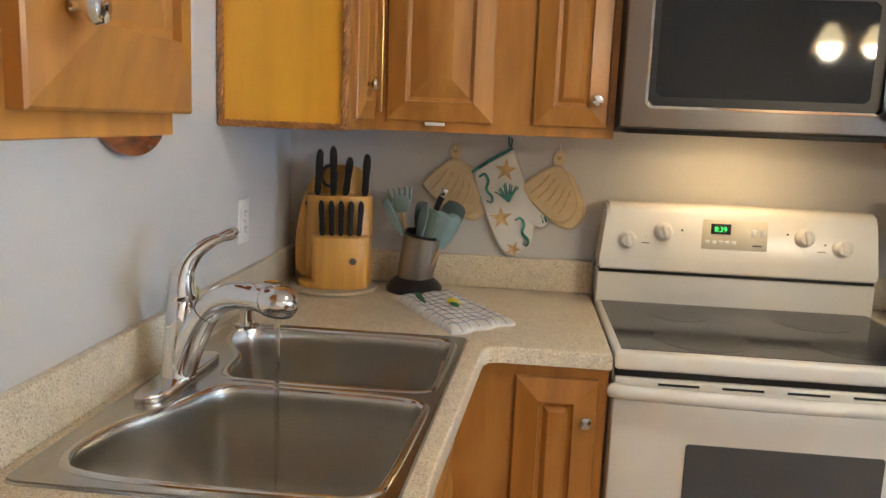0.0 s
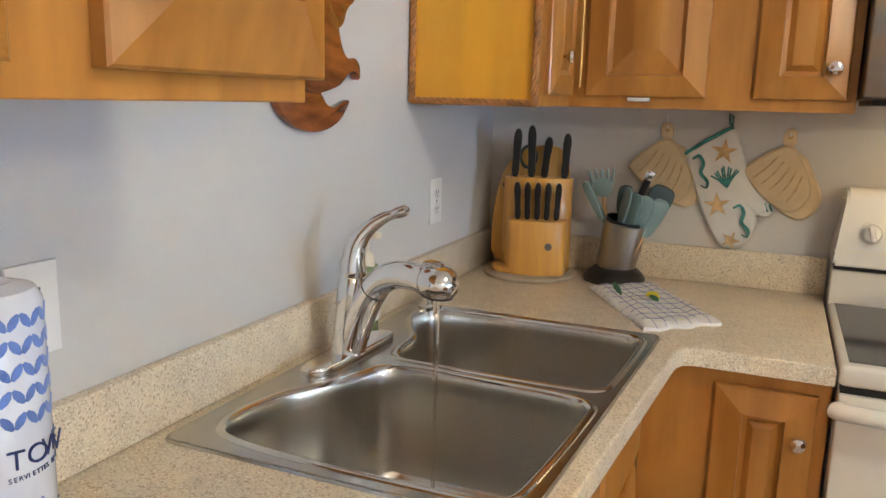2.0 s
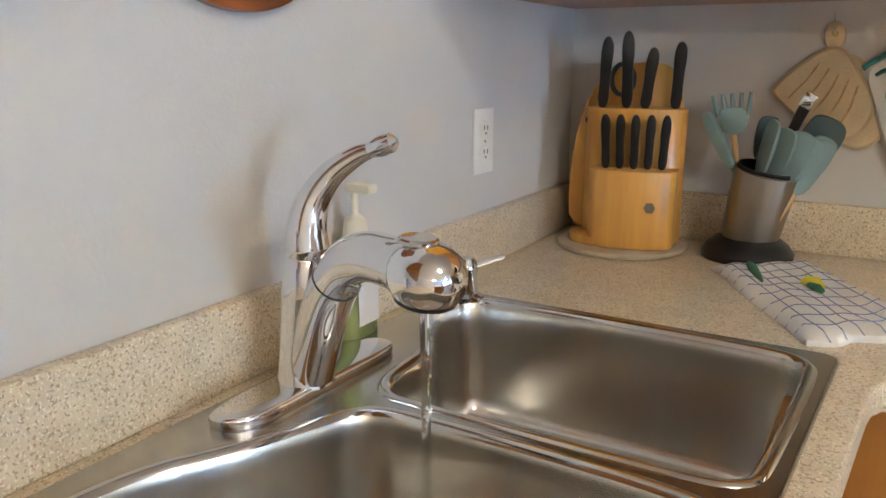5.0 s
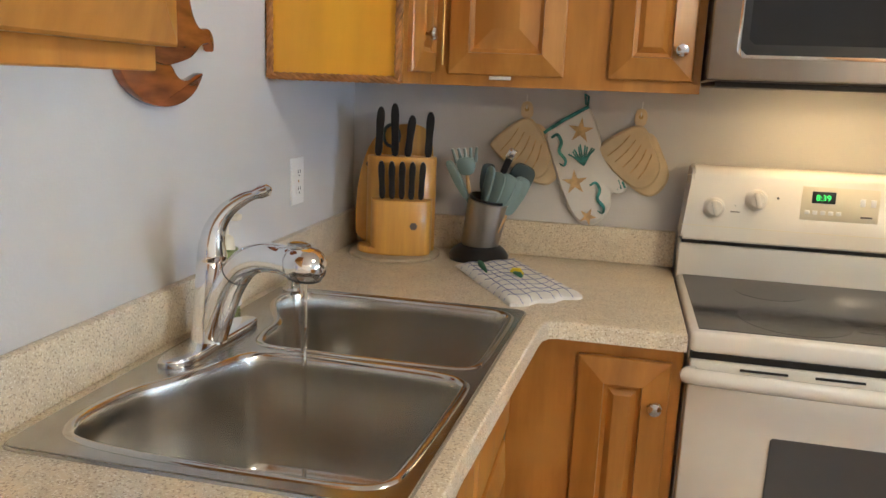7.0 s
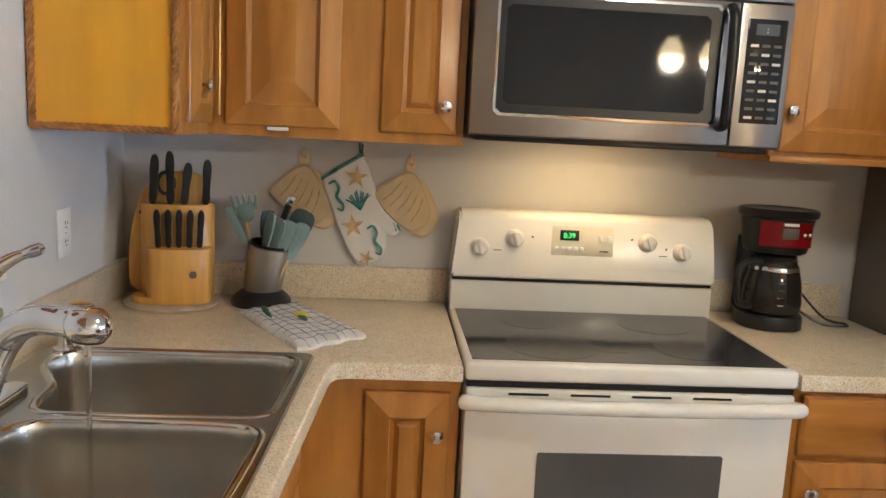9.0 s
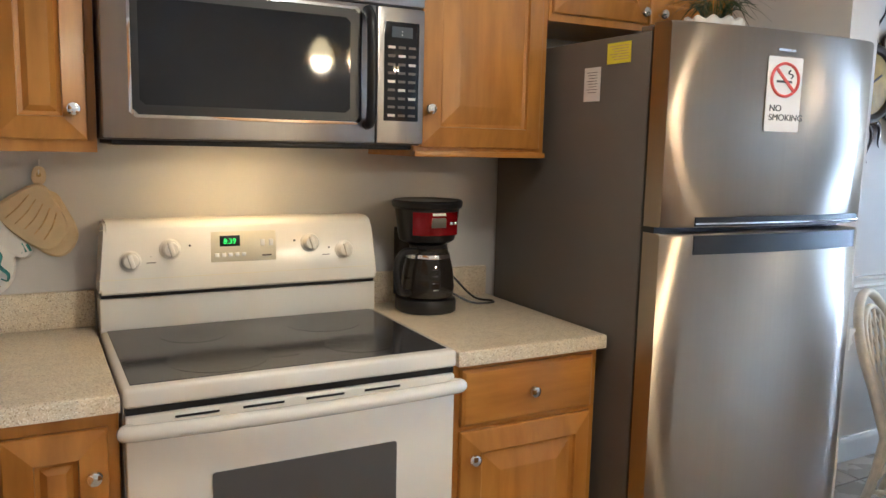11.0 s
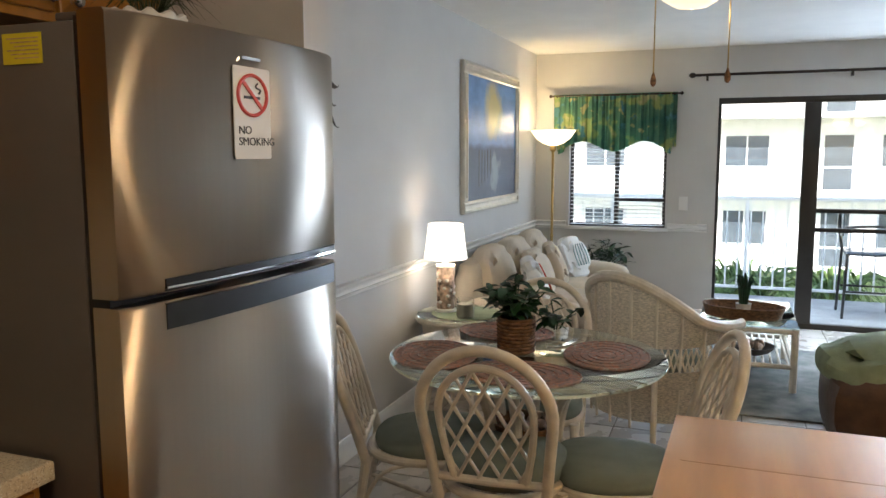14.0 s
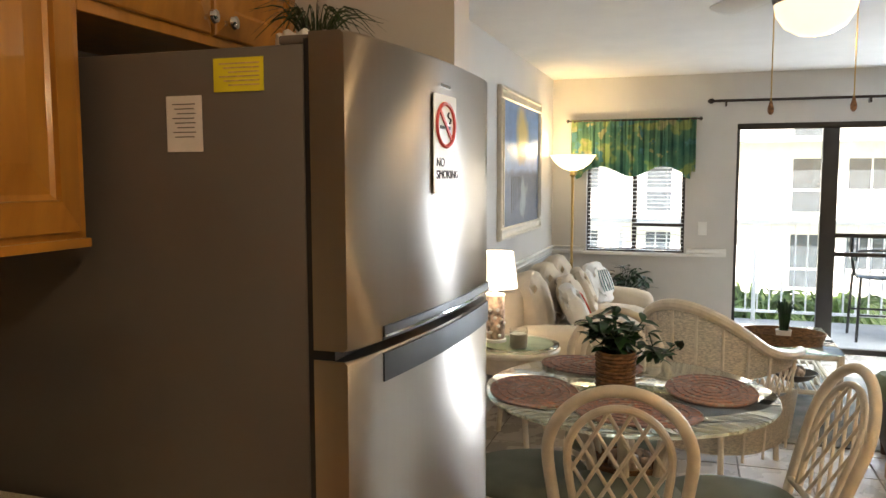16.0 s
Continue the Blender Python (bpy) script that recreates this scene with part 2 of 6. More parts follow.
SHELLS = material("sea_shells", (0.62, 0.46, 0.36), 0.5, vary=0.4, scale=30)
WATER = glass_material("water", (0.97, 0.99, 1.0), ior=1.33)

# ---- shape helpers ----


def finish(name, bm, mat, smooth=35):
    me = bpy.data.meshes.new(name)
    bmesh.ops.recalc_face_normals(bm, faces=bm.faces)
    bm.to_mesh(me)
    bm.free()
    for m in mat if isinstance(mat, (list, tuple)) else [mat]:
        me.materials.append(m)
    if smooth:
        me.polygons.foreach_set("use_smooth", [True] * len(me.polygons))
        me.set_sharp_from_angle(angle=radians(smooth))
    return new(name, me)


def thing(name, label, category, m=None, group="", kind=""):
    ob = new(name)
    ob.empty_display_size = 0.05
    ob.matrix_world = m or Matrix()
    return tagged(ob, label, category, group, kind)


def part(name, bm, mat, parent, label="", smooth=35):
    ob = finish(name, bm, mat, smooth)
    ob.parent = parent
    return tagged(ob, label)


def solid(name, bm, mat, label, category, kind="", m=None, smooth=35, group=""):
    ob = finish(name, bm, mat, smooth)
    if m:
        ob.matrix_world = m
    return tagged(ob, label, category, group, kind)


def box(x0, x1, y0, y1, z0, z1, bevel=0.0, seg=2, bm=None):
    b = bmesh.new()
    bmesh.ops.create_cube(b, size=1, matrix=Matrix.Translation(((x0 + x1) / 2, (y0 + y1) / 2, (z0 + z1) / 2)) @ Matrix.Diagonal((x1 - x0, y1 - y0, z1 - z0, 1)))
    if bevel:
        bmesh.ops.bevel(b, geom=b.edges, offset=bevel, segments=seg, profile=0.5, affect="EDGES")
    return join(bm, b) if bm else b


def join(a, b, m=None):
    """Adds mesh b to mesh a, moved by m."""
    t = bpy.data.meshes.new("t")
    b.to_mesh(t)
    b.free()
    if m:
        t.transform(m)
    a.from_mesh(t)
    bpy.data.meshes.remove(t)
    return a


def moved(b, m):
    bmesh.ops.transform(b, matrix=m, verts=b.verts)
    return b


def lathe(profile, seg=24, close=True):
    """A turned body: (radius, height) from bottom to top."""
    b = bmesh.new()
    rings = [[b.verts.new((r * math.cos(2 * math.pi * i / seg), r * math.sin(2 * math.pi * i / seg), z)) for i in range(seg)] for r, z in profile]
    for a, c in zip(rings, rings[1:]):
        for i in range(seg):
            b.faces.new((a[i], a[(i + 1) % seg], c[(i + 1) % seg], c[i]))
    if close:
        for ring in (rings[0], rings[-1]):
            b.faces.new(ring)
    return b


def tube(points, radius, seg=8, closed=False, flat=1.0, cap=True):
    """A round bar along points; radius is a number or one per point."""
    p = [Vector(q) for q in points]
    n = len(p)
    rad = radius if isinstance(radius, (list, tuple)) else [radius] * n
    b = bmesh.new()
    rings, side = [], None
    for i in range(n):
        t = (p[(i + 1) % n] - p[i - 1]) if closed else (p[min(i + 1, n - 1)] - p[max(i - 1, 0)])
        t.normalize()
        if side is None:
            side = t.orthogonal().normalized()
        side = (side - t * side.dot(t)).normalized()
        up = t.cross(side)
        rings.append([b.verts.new(p[i] + rad[i] * (side * math.cos(2 * math.pi * k / seg) + up * flat * math.sin(2 * math.pi * k / seg))) for k in range(seg)])
    for a, c in list(zip(rings, rings[1:])) + ([(rings[-1], rings[0])] if closed else []):
        for k in range(seg):
            b.faces.new((a[k], a[(k + 1) % seg], c[(k + 1) % seg], c[k]))
    if cap and not closed:
        b.faces.new(rings[0])
        b.faces.new(rings[-1])
    return b


def curve(points, n=6):
    """A smooth line through points."""
    p = [Vector(q) for q in points]
    p = [2 * p[0] - p[1]] + p + [2 * p[-1] - p[-2]]
    out = []
    for a, b, c, d in zip(p, p[1:], p[2:], p[3:]):
        for i in range(n):
            t = i / n
            out.append(0.5 * (2 * b + (c - a) * t + (2 * a - 5 * b + 4 * c - d) * t * t + (3 * b - a - 3 * c + d) * t ** 3))
    return out + [p[-2]]


def slab(loop, z0, z1, bevel=0.0, seg=2):
    """A plate with the outline loop of (x, y)."""
    b = bmesh.new()
    f = b.faces.new([b.verts.new((x, y, z0)) for x, y in loop])
    r = bmesh.ops.extrude_face_region(b, geom=[f])
    bmesh.ops.translate(b, verts=[v for v in r["geom"] if isinstance(v, bmesh.types.BMVert)], vec=(0, 0, z1 - z0))
    if bevel:
        e = [e for e in b.edges if abs(e.verts[0].co.z - e.verts[1].co.z) < 1e-6]
        bmesh.ops.bevel(b, geom=e, offset=bevel, segments=seg, profile=0.5, affect="EDGES")
    return b


def round_loop(points, times=3):
    """Cuts the corners of a closed outline."""
    p = [Vector(q) for q in points]
    for _ in range(times):
        p = [r for a, c in zip(p, p[1:] + p[:1]) for r in (a * 0.75 + c * 0.25, a * 0.25 + c * 0.75)]
    return [tuple(q) for q in p]


def circle(r, seg=32, x=0, y=0, ry=None):
    return [(x + r * math.cos(2 * math.pi * i / seg), y + (ry or r) * math.sin(2 * math.pi * i / seg)) for i in range(seg)]


def nested(w, h, steps):
    """A panel in the plane x z, facing -y: nested rectangles of (inset, depth towards the viewer)."""
    b = bmesh.new()
    rings = []
    for inset, d in steps:
        x, z = w / 2 - inset, h / 2 - inset
        rings.append([b.verts.new(q) for q in ((-x, -d, -z), (x, -d, -z), (x, -d, z), (-x, -d, z))])
    b.faces.new(rings[0])
    b.faces.new(rings[-1])
    for a, c in zip(rings, rings[1:]):
        for i in range(4):
            b.faces.new((a[i], a[(i + 1) % 4], c[(i + 1) % 4], c[i]))
    return b


def panel_door(parent, w, h, m, knob=None, wood=None, rail=0.055, thick=0.0):
    """A raised-panel cabinet door with its knob; m sets its middle, facing -y."""
    bev = min(0.045, max(0.01, w / 2 - rail - 0.045))
    steps = [(0, 0), (0, 0.010), (0.003, 0.013), (rail, 0.0245), (rail + 0.002, 0.015), (rail + 0.011, 0.012), (rail + 0.013 + bev, 0.022), (rail + 0.016 + bev, 0.0225)]
    steps = [(a, e + thick * (0.35 if a < 0.01 else 1.0) if e else e) for a, e in steps]
    d = part("door", moved(nested(w, h, steps), m), wood or WOOD, parent, smooth=12)
    if knob:
        k = lathe([(0.004, 0), (0.0065, 0.001), (0.005, 0.008), (0.006, 0.013), (0.0135, 0.017), (0.0155, 0.022), (0.0135, 0.028), (0.007, 0.031)], 20)
        part("knob", moved(k, m @ Matrix.Translation((knob[0], -0.017 - thick, knob[1])) @ pose(0, 0, 0, 90)), CHROME, d, "round chrome knob")
    return d


def letters(words, size, m, mat, parent, name="lettering", depth=0.0006):
    c = bpy.data.curves.new(name, "FONT")
    c.body, c.size, c.extrude, c.align_x = words, size, depth, "LEFT"
    o = bpy.data.objects.new(name, c)
    me = bpy.data.meshes.new_from_object(o)
    bpy.data.objects.remove(o)
    me.materials.append(mat)
    me.transform(m)
    ob = new(name, me)
    ob.parent = parent
    return ob


FACE_Y = pose(0, 0, 0, 90)          # flat x y drawing turned to face -y
FACE_X = pose(0, 0, 0, 90, 0, 90)   # the same turned to face +x


# ---- structure ----
XL, YB, XF, YS, H = -0.64, 2.19, 7.585, -2.7, 2.385
YD = 2.09
solid("wall_west", box(XL - 0.12, XL, YS, YB + 0.12, 0, H), PAINT, "greige painted kitchen wall", "wall", "structure")
solid("wall_north_kitchen", box(XL, 2.284, YB, YB + 0.12, 0, H), PAINT, "greige painted wall behind the stove", "wall", "structure")
solid("wall_stub", box(2.284, 2.415, 1.435, YB + 0.12, 0, H), PAINT, "short greige partition beside the fridge", "wall", "structure")
solid("wall_north", box(2.415, XF, YD, YD + 0.2, 0, H), PAINT, "greige painted dining and living room wall", "wall", "structure")
solid("wall_south", box(XL - 0.12, XF + 0.12, YS - 0.12, YS, 0, H), PAINT, "plain greige painted wall", "wall", "structure")
far = bmesh.new()
WY0, WY1, WZ0, WZ1, DY0, DY1, DZ = 0.915, 1.775, 0.825, 1.80, -1.45, 0.50, 1.955
for y0, y1, z0, z1 in ((YS, DY0, 0, H), (DY0, DY1, DZ, H), (DY1, WY0, 0, H), (WY0, WY1, 0, WZ0), (WY0, WY1, WZ1, H), (WY1, YD, 0, H)):
    box(XF, XF + 0.12, y0, y1, z0, z1, bm=far)
solid("wall_east", far, PAINT, "greige painted wall with window and sliding door", "wall", "structure")
solid("ceiling", box(XL - 0.12, XF + 0.12, YS - 0.12, YB + 0.12, H, H + 0.1), CEIL, "white textured ceiling", "ceiling", "structure")
floor = solid("floor", box(XL - 0.12, XF + 0.12, YS - 0.12, YB + 0.12, -0.10, -0.004), GROUT, "light beige ceramic tile floor with grey grout", "floor", "structure")


def moulding(name, profile, a, b, label):
    """A strip with the given (out, z) profile along the wall from a to b; out points to the left of the way."""
    a, b = Vector(a), Vector(b)
    n = Vector((-(b - a).y, (b - a).x, 0)).normalized()
    bm = bmesh.new()
    r = [[bm.verts.new(p + n * o + Vector((0, 0, z))) for o, z in profile] for p in (a, b)]
    k = len(profile)
    for i in range(k):
        bm.faces.new((r[0][i], r[0][(i + 1) % k], r[1][(i + 1) % k], r[1][i]))
    bm.faces.new(r[0])
    bm.faces.new(r[1])
    return solid(name, bm, TRIM, label, "trim", "structure", smooth=20)


RAIL = [(0, -0.035), (0.008, -0.035), (0.010, -0.02), (0.022, -0.010), (0.013, 0.0), (0.016, 0.014), (0.028, 0.024), (0.030, 0.034), (0, 0.036)]
BASE = [(0, 0), (0.016, 0), (0.016, 0.085), (0.011, 0.10), (0.006, 0.112), (0, 0.115)]
moulding("trim_1", RAIL, (XF - 0.031, YD, 0.835), (2.415, YD, 0.835), "white chair rail moulding")
moulding("trim_2", RAIL, (2.415, YD - 0.031, 0.835), (2.415, 1.435, 0.835), "white chair rail end on the partition")
moulding("trim_3", RAIL, (XF, DY1 + 0.06, 0.835), (XF, WY0 - 0.02, 0.835), "white chair rail moulding")
moulding("trim_4", RAIL, (XF, WY1 + 0.02, 0.835), (XF, YD, 0.835), "white chair rail moulding")
moulding("baseboard_1", BASE, (XF - 0.017, YD, 0), (2.415, YD, 0), "white baseboard")
moulding("baseboard_2", BASE, (XF, DY1 + 0.01, 0), (XF, YD, 0), "white baseboard")

# ---- kitchen ----


def counter(name, loop, label, sink_hole=None):
    bm = bmesh.new()
    es = []
    for lp in [loop] + ([sink_hole] if sink_hole else []):
        vs = [bm.verts.new((x, y, 0.876)) for x, y in lp]
        es += [bm.edges.new((a, c)) for a, c in zip(vs, vs[1:] + vs[:1])]
    r = bmesh.ops.triangle_fill(bm, edges=es, use_beauty=True)
    top = bmesh.ops.extrude_face_region(bm, geom=bm.faces[:])
    bmesh.ops.translate(bm, verts=[v for v in top["geom"] if isinstance(v, bmesh.types.BMVert)], vec=(0, 0, 0.038))
    bmesh.ops.recalc_face_normals(bm, faces=bm.faces)
    e = [e for e in bm.edges if len(e.link_faces) == 2 and e.calc_face_angle(0) > 1.2 and e.verts[0].co.z > 0.9 and e.verts[1].co.z > 0.9]
    bmesh.ops.bevel(bm, geom=e, offset=0.007, segments=3, profile=0.5, affect="EDGES")
    return solid(name, bm, LAMINATE, label, "countertop", smooth=25)


SX0, SX1, SY0, SY1 = -0.596, -0.034, 0.752, 1.588
TAPER = 0.036   # the front edge of the sink draws back towards its near end
inner = [(-0.031, 0.90), (0.006, 1.49), (0.010, 1.52), (0.020, 1.541), (0.040, 1.549)]
counter("countertop", [(XL, -1.2), (-0.040, -1.2)] + inner + [(0.296, 1.549), (0.296, YB), (XL, YB)], "beige speckled laminate counter with a sink cut-out",
        [(SX0 + 0.03, SY0 + 0.03), (SX1 - TAPER - 0.018, SY0 + 0.02), (SX1 - 0.018, SY1 - 0.02), (SX0 + 0.03, SY1 - 0.03)])
counter("countertop", [(1.068, 1.549), (1.530, 1.549), (1.530, YB), (1.068, YB)], "beige speckled laminate counter beside the stove")
solid("backsplash", box(XL, XL + 0.02, -1.2, YB, 0.914, 1.012, 0.003), LAMINATE, "low speckled laminate backsplash along the sink wall", "backsplash")
solid("backsplash", box(XL + 0.021, 0.298, YB - 0.02, YB, 0.914, 1.012, 0.003), LAMINATE, "low speckled laminate backsplash behind the knife block", "backsplash")
solid("backsplash", box(1.068, 1.52, YB - 0.02, YB, 0.914, 1.012, 0.003), LAMINATE, "low speckled laminate backsplash behind the coffee maker", "backsplash")

# sink: a plate with two bowls that give way to the tap
sink = thing("sink", "stainless steel double-bowl drop-in kitchen sink", "sink")
near = round_loop([(-0.50, 0.784), (-0.16, 0.784), (-0.104, 0.795), (-0.094, 0.85), (-0.078, 1.08), (-0.078, 1.145), (-0.135, 1.166), (-0.38, 1.168), (-0.455, 1.160), (-0.478, 1.09), (-0.505, 1.02), (-0.548, 0.95), (-0.558, 0.83)], 3)
farb = round_loop([(-0.41, 1.202), (-0.14, 1.202), (-0.080, 1.208), (-0.072, 1.26), (-0.062, 1.48), (-0.066, 1.545), (-0.13, 1.562), (-0.47, 1.562), (-0.550, 1.552), (-0.556, 1.47), (-0.52, 1.40), (-0.480, 1.34), (-0.476, 1.245), (-0.455, 1.205)], 3)
bm = bmesh.new()
es = []
outer = round_loop([(SX0, SY0), (SX0 + 0.05, SY0), (SX1 - 0.05, SY0), (SX1, SY0), (SX1, SY0 + 0.05), (SX1, SY1 - 0.05), (SX1, SY1), (SX1 - 0.05, SY1), (SX0 + 0.05, SY1), (SX0, SY1), (SX0, SY1 - 0.05), (SX0, SY0 + 0.05)], 2)
outer = [(x - (TAPER * (SY1 - y) / (SY1 - SY0) if x > -0.3 else 0.0), y) for x, y in outer]
for lp in (outer, near, farb):
    vs = [bm.verts.new((x, y, 0.9195)) for x, y in lp]
    es += [bm.edges.new((a, c)) for a, c in zip(vs, vs[1:] + vs[:1])]
bmesh.ops.triangle_fill(bm, edges=es, use_beauty=True)
rim = [[bm.verts.new((x + (0.003 if x > -0.3 else -0.003) * k, y + (0.003 if y > 1.2 else -0.003) * k, z)) for x, y in outer] for k, z in ((0.4, 0.9185), (1, 0.9145))]
for a, c in zip(rim, rim[1:]):
    for i in range(len(a)):
        bm.faces.new((a[i], a[(i + 1) % len(a)], c[(i + 1) % len(a)], c[i]))
part("deck", bm, SINKSTEEL, sink)


def bowl(loop, depth):
    c = Vector((sum(x for x, _ in loop) / len(loop), sum(y for _, y in loop) / len(loop)))
    bm = bmesh.new()
    rings = []
    n = len(loop)
    out = [Vector((loop[(i + 1) % n][1] - loop[i - 1][1], loop[i - 1][0] - loop[(i + 1) % n][0])).normalized() for i in range(n)]
    lip = bmesh.new()
    edge = [[lip.verts.new((x + o.x * d - c.x, y + o.y * d - c.y, z)) for (x, y), o in zip(loop, out)] for d, z in ((0.014, 0.0188), (0.012, 0.0212), (0.008, 0.0228), (0.004, 0.0226), (0.0, 0.0205), (-0.003, 0.0165))]
    for a, d in zip(edge, edge[1:]):
        for i in range(n):
            lip.faces.new((a[i], a[(i + 1) % n], d[(i + 1) % n], d[i]))
    for d, z in ((-0.003, 0.0165), (-0.006, 0.008)):
        rings.append([bm.verts.new((x + o.x * d - c.x, y + o.y * d - c.y, z)) for (x, y), o in zip(loop, out)])
    for k, z in ((0.968, -0.02), (0.955, -depth * 0.55), (0.94, -depth * 0.80), (0.92, -depth * 0.91), (0.885, -depth * 0.975), (0.82, -depth), (0.2, -depth - 0.006)):
        rings.append([bm.verts.new(((x - c.x) * k, (y - c.y) * k, z)) for x, y in loop])
    for a, d in zip(rings, rings[1:]):
        for i in range(n):
            bm.faces.new((a[i], a[(i + 1) % n], d[(i + 1) % n], d[i]))
    bm.faces.new(rings[-1])
    b = part("bowl", bm, BOWLSTEEL, sink, smooth=50)
    b.location = (c.x, c.y, 0.90)
    part("rim", lip, RIMSTEEL, b, "polished rolled rim", smooth=60)
    part("drain", moved(lathe([(0.012, 0), (0.04, 0.001), (0.043, 0.004), (0.038, 0.005), (0.03, 0.001), (0.004, 0.0015)], 28), Matrix.Translation((0, 0, -depth - 0.004))), CHROME, b, "chrome strainer")


bowl(near, 0.19)
bowl(farb, 0.16)

# tap
tap = thing("faucet", "chrome single-lever pull-out kitchen faucet, running", "faucet", pose(-0.545, 1.182, 0.921))
part("base_plate", slab(round_loop([(-0.028, -0.13), (-0.004, -0.142), (0.030, -0.118), (0.030, 0), (0.034, 0.115), (0.018, 0.140), (-0.020, 0.13), (-0.030, 0)], 2), -0.004, 0.012, 0.005, 3), CHROME, tap)
part("column", moved(lathe([(0.034, 0.008), (0.031, 0.014), (0.029, 0.05), (0.027, 0.11), (0.0258, 0.150), (0.0245, 0.152), (0.0245, 0.155), (0.0255, 0.157), (0.0255, 0.163)], 32), Matrix(((1, 0, 0.07, 0.002), (0, 1, 0.0, -0.012), (0, 0, 1, 0), (0, 0, 0, 1)))), CHROME, tap)
sp = curve([(0.008, -0.012, 0.015), (0.030, -0.018, 0.070), (0.057, -0.029, 0.122), (0.090, -0.043, 0.160), (0.128, -0.060, 0.178), (0.165, -0.078, 0.183), (0.196, -0.093, 0.183)], 7)
part("spout", tube(sp, [0.0275 - 0.0045 * i / len(sp) for i in range(len(sp))], 24), CHROME, tap)
part("spout_seam", tube([sp[17], sp[17] + (sp[18] - sp[17]) * 0.25], 0.0262, 24), BLACK, tap)
HEAD = pose(0.221, -0.106, 0.166, 0, 8, -25) @ Matrix.Diagonal((1.0, 0.92, 0.80, 1))
head = part("spray_head", moved(lathe([(0.024, 0.0), (0.030, 0.002), (0.0345, 0.010), (0.0365, 0.022), (0.0355, 0.034), (0.030, 0.046), (0.021, 0.054), (0.010, 0.057), (0.002, 0.0575)], 32), HEAD), CHROME, tap)
part("neck", tube(curve([(0.176, -0.083, 0.183), (0.196, -0.093, 0.184), (0.214, -0.102, 0.184)], 4), [0.0232, 0.0236, 0.0242, 0.0250, 0.0256, 0.026, 0.0262, 0.0262, 0.025], 24), CHROME, head)
part("nozzle", moved(lathe([(0.022, -0.004), (0.0285, -0.003), (0.030, 0.002)], 28), HEAD), ALU, head)
part("button", moved(lathe([(0.0145, 0.054), (0.0185, 0.0545), (0.0185, 0.0585), (0.016, 0.060), (0.013, 0.0588), (0.003, 0.0592)], 28), HEAD @ pose(-0.010, 0, 0, 0, -6)), RIMSTEEL, head)
lv = curve([(0.0135, -0.012, 0.160), (0.0135, -0.011, 0.184), (0.019, -0.006, 0.212), (0.036, 0.003, 0.240), (0.062, 0.012, 0.260), (0.084, 0.018, 0.269)], 6)
part("lever", tube(lv, [0.0258 - 0.0182 * (i / (len(lv) - 1)) ** 0.95 for i in range(len(lv))], 20, flat=0.9), CHROME, tap)
part("lever_tip", moved(lathe([(0.003, -0.02), (0.0085, -0.015), (0.0115, 0), (0.0105, 0.012), (0.004, 0.018)], 18), Matrix.Translation((0.090, 0.020, 0.272)) @ pose(0, 0, 0, 0, 70, 14)), CHROME, tap)
part("water_stream", moved(tube([(0, 0, 0), (0.0005, 0, -0.06), (0, 0.0008, -0.16), (0.0006, 0, -0.30), (0, 0, -0.355)], [0.0058, 0.0046, 0.0038, 0.0034, 0.0038], 10), pose(0.221, -0.105, 0.156)), WATER, tap, "thin stream of running water")
disp = thing("soap_dispenser", "chrome built-in soap dispenser pump on the sink", "soap dispenser", pose(-0.550, 1.556, 0.920))
part("body", lathe([(0.027, 0), (0.027, 0.006), (0.019, 0.010), (0.0165, 0.03), (0.018, 0.044), (0.0175, 0.056), (0.012, 0.064), (0.004, 0.066)], 22), CHROME, disp)
part("nozzle", tube([(0, 0, 0.05), (0.02, 0.012, 0.056), (0.05, 0.03, 0.066)], [0.007, 0.006, 0.0045], 10), CHROME, disp)
sb = thing("soap_bottle", "clear pump bottle of pale yellow-green hand soap", "soap bottle", pose(-0.600, 1.345, 0.9145) @ Matrix.Diagonal((1, 1, 1.12, 1)))
part("bottle", slab(round_loop([(-0.019, -0.033), (0.019, -0.033), (0.019, 0.033), (-0.019, 0.033)], 2), 0, 0.125, 0.006), SOAP, sb)
part("collar", lathe([(0.017, 0.122), (0.015, 0.142), (0.012, 0.146), (0.005, 0.150), (0.005, 0.178)], 18), CREAM, sb)
part("pump_head", box(-0.008, 0.03, -0.010, 0.010, 0.176, 0.187, 0.003), CREAM, sb)
part("label", box(0.0192, 0.0197, -0.022, 0.022, 0.02, 0.085), PAPER, sb)


def cabinet(name, label, x0, x1, y0, y1, z0, z1, mat=WOOD):
    c = thing(name, label, "cabinet")
    part("body", box(x0, x1, y0, y1, z0, z1, 0.0015, 1), mat, c)
    return c


# base cabinets
c = thing("base_cabinet", "honey maple sink base cabinet with raised-panel doors", "cabinet")
part("face_frame", box(-0.085, -0.065, -1.195, 1.578, 0.10, 0.875, 0.0015, 1), WOOD, c)
part("bottom", box(XL + 0.002, -0.087, -1.195, 1.578, 0.10, 0.12), WOOD, c)
for y in (1.33, 0.93, 0.50, 0.05, -0.4):
    panel_door(c, 0.38, 0.52, pose(-0.065, y - 0.02, 0.40, 0, 0, 90), (0.16, 0.21) if y < 1 else (-0.16, 0.21))
    part("drawer_front", moved(nested(0.38, 0.14, [(0, 0), (0, 0.014), (0.01, 0.019), (0.02, 0.0195)]), pose(-0.065, y - 0.02, 0.765, 0, 0, 90)), WOOD, c, smooth=12)
c = cabinet("base_cabinet", "honey maple corner base cabinet with one narrow door", -0.063, 0.295, 1.58, YB - 0.002, 0.10, 0.875)
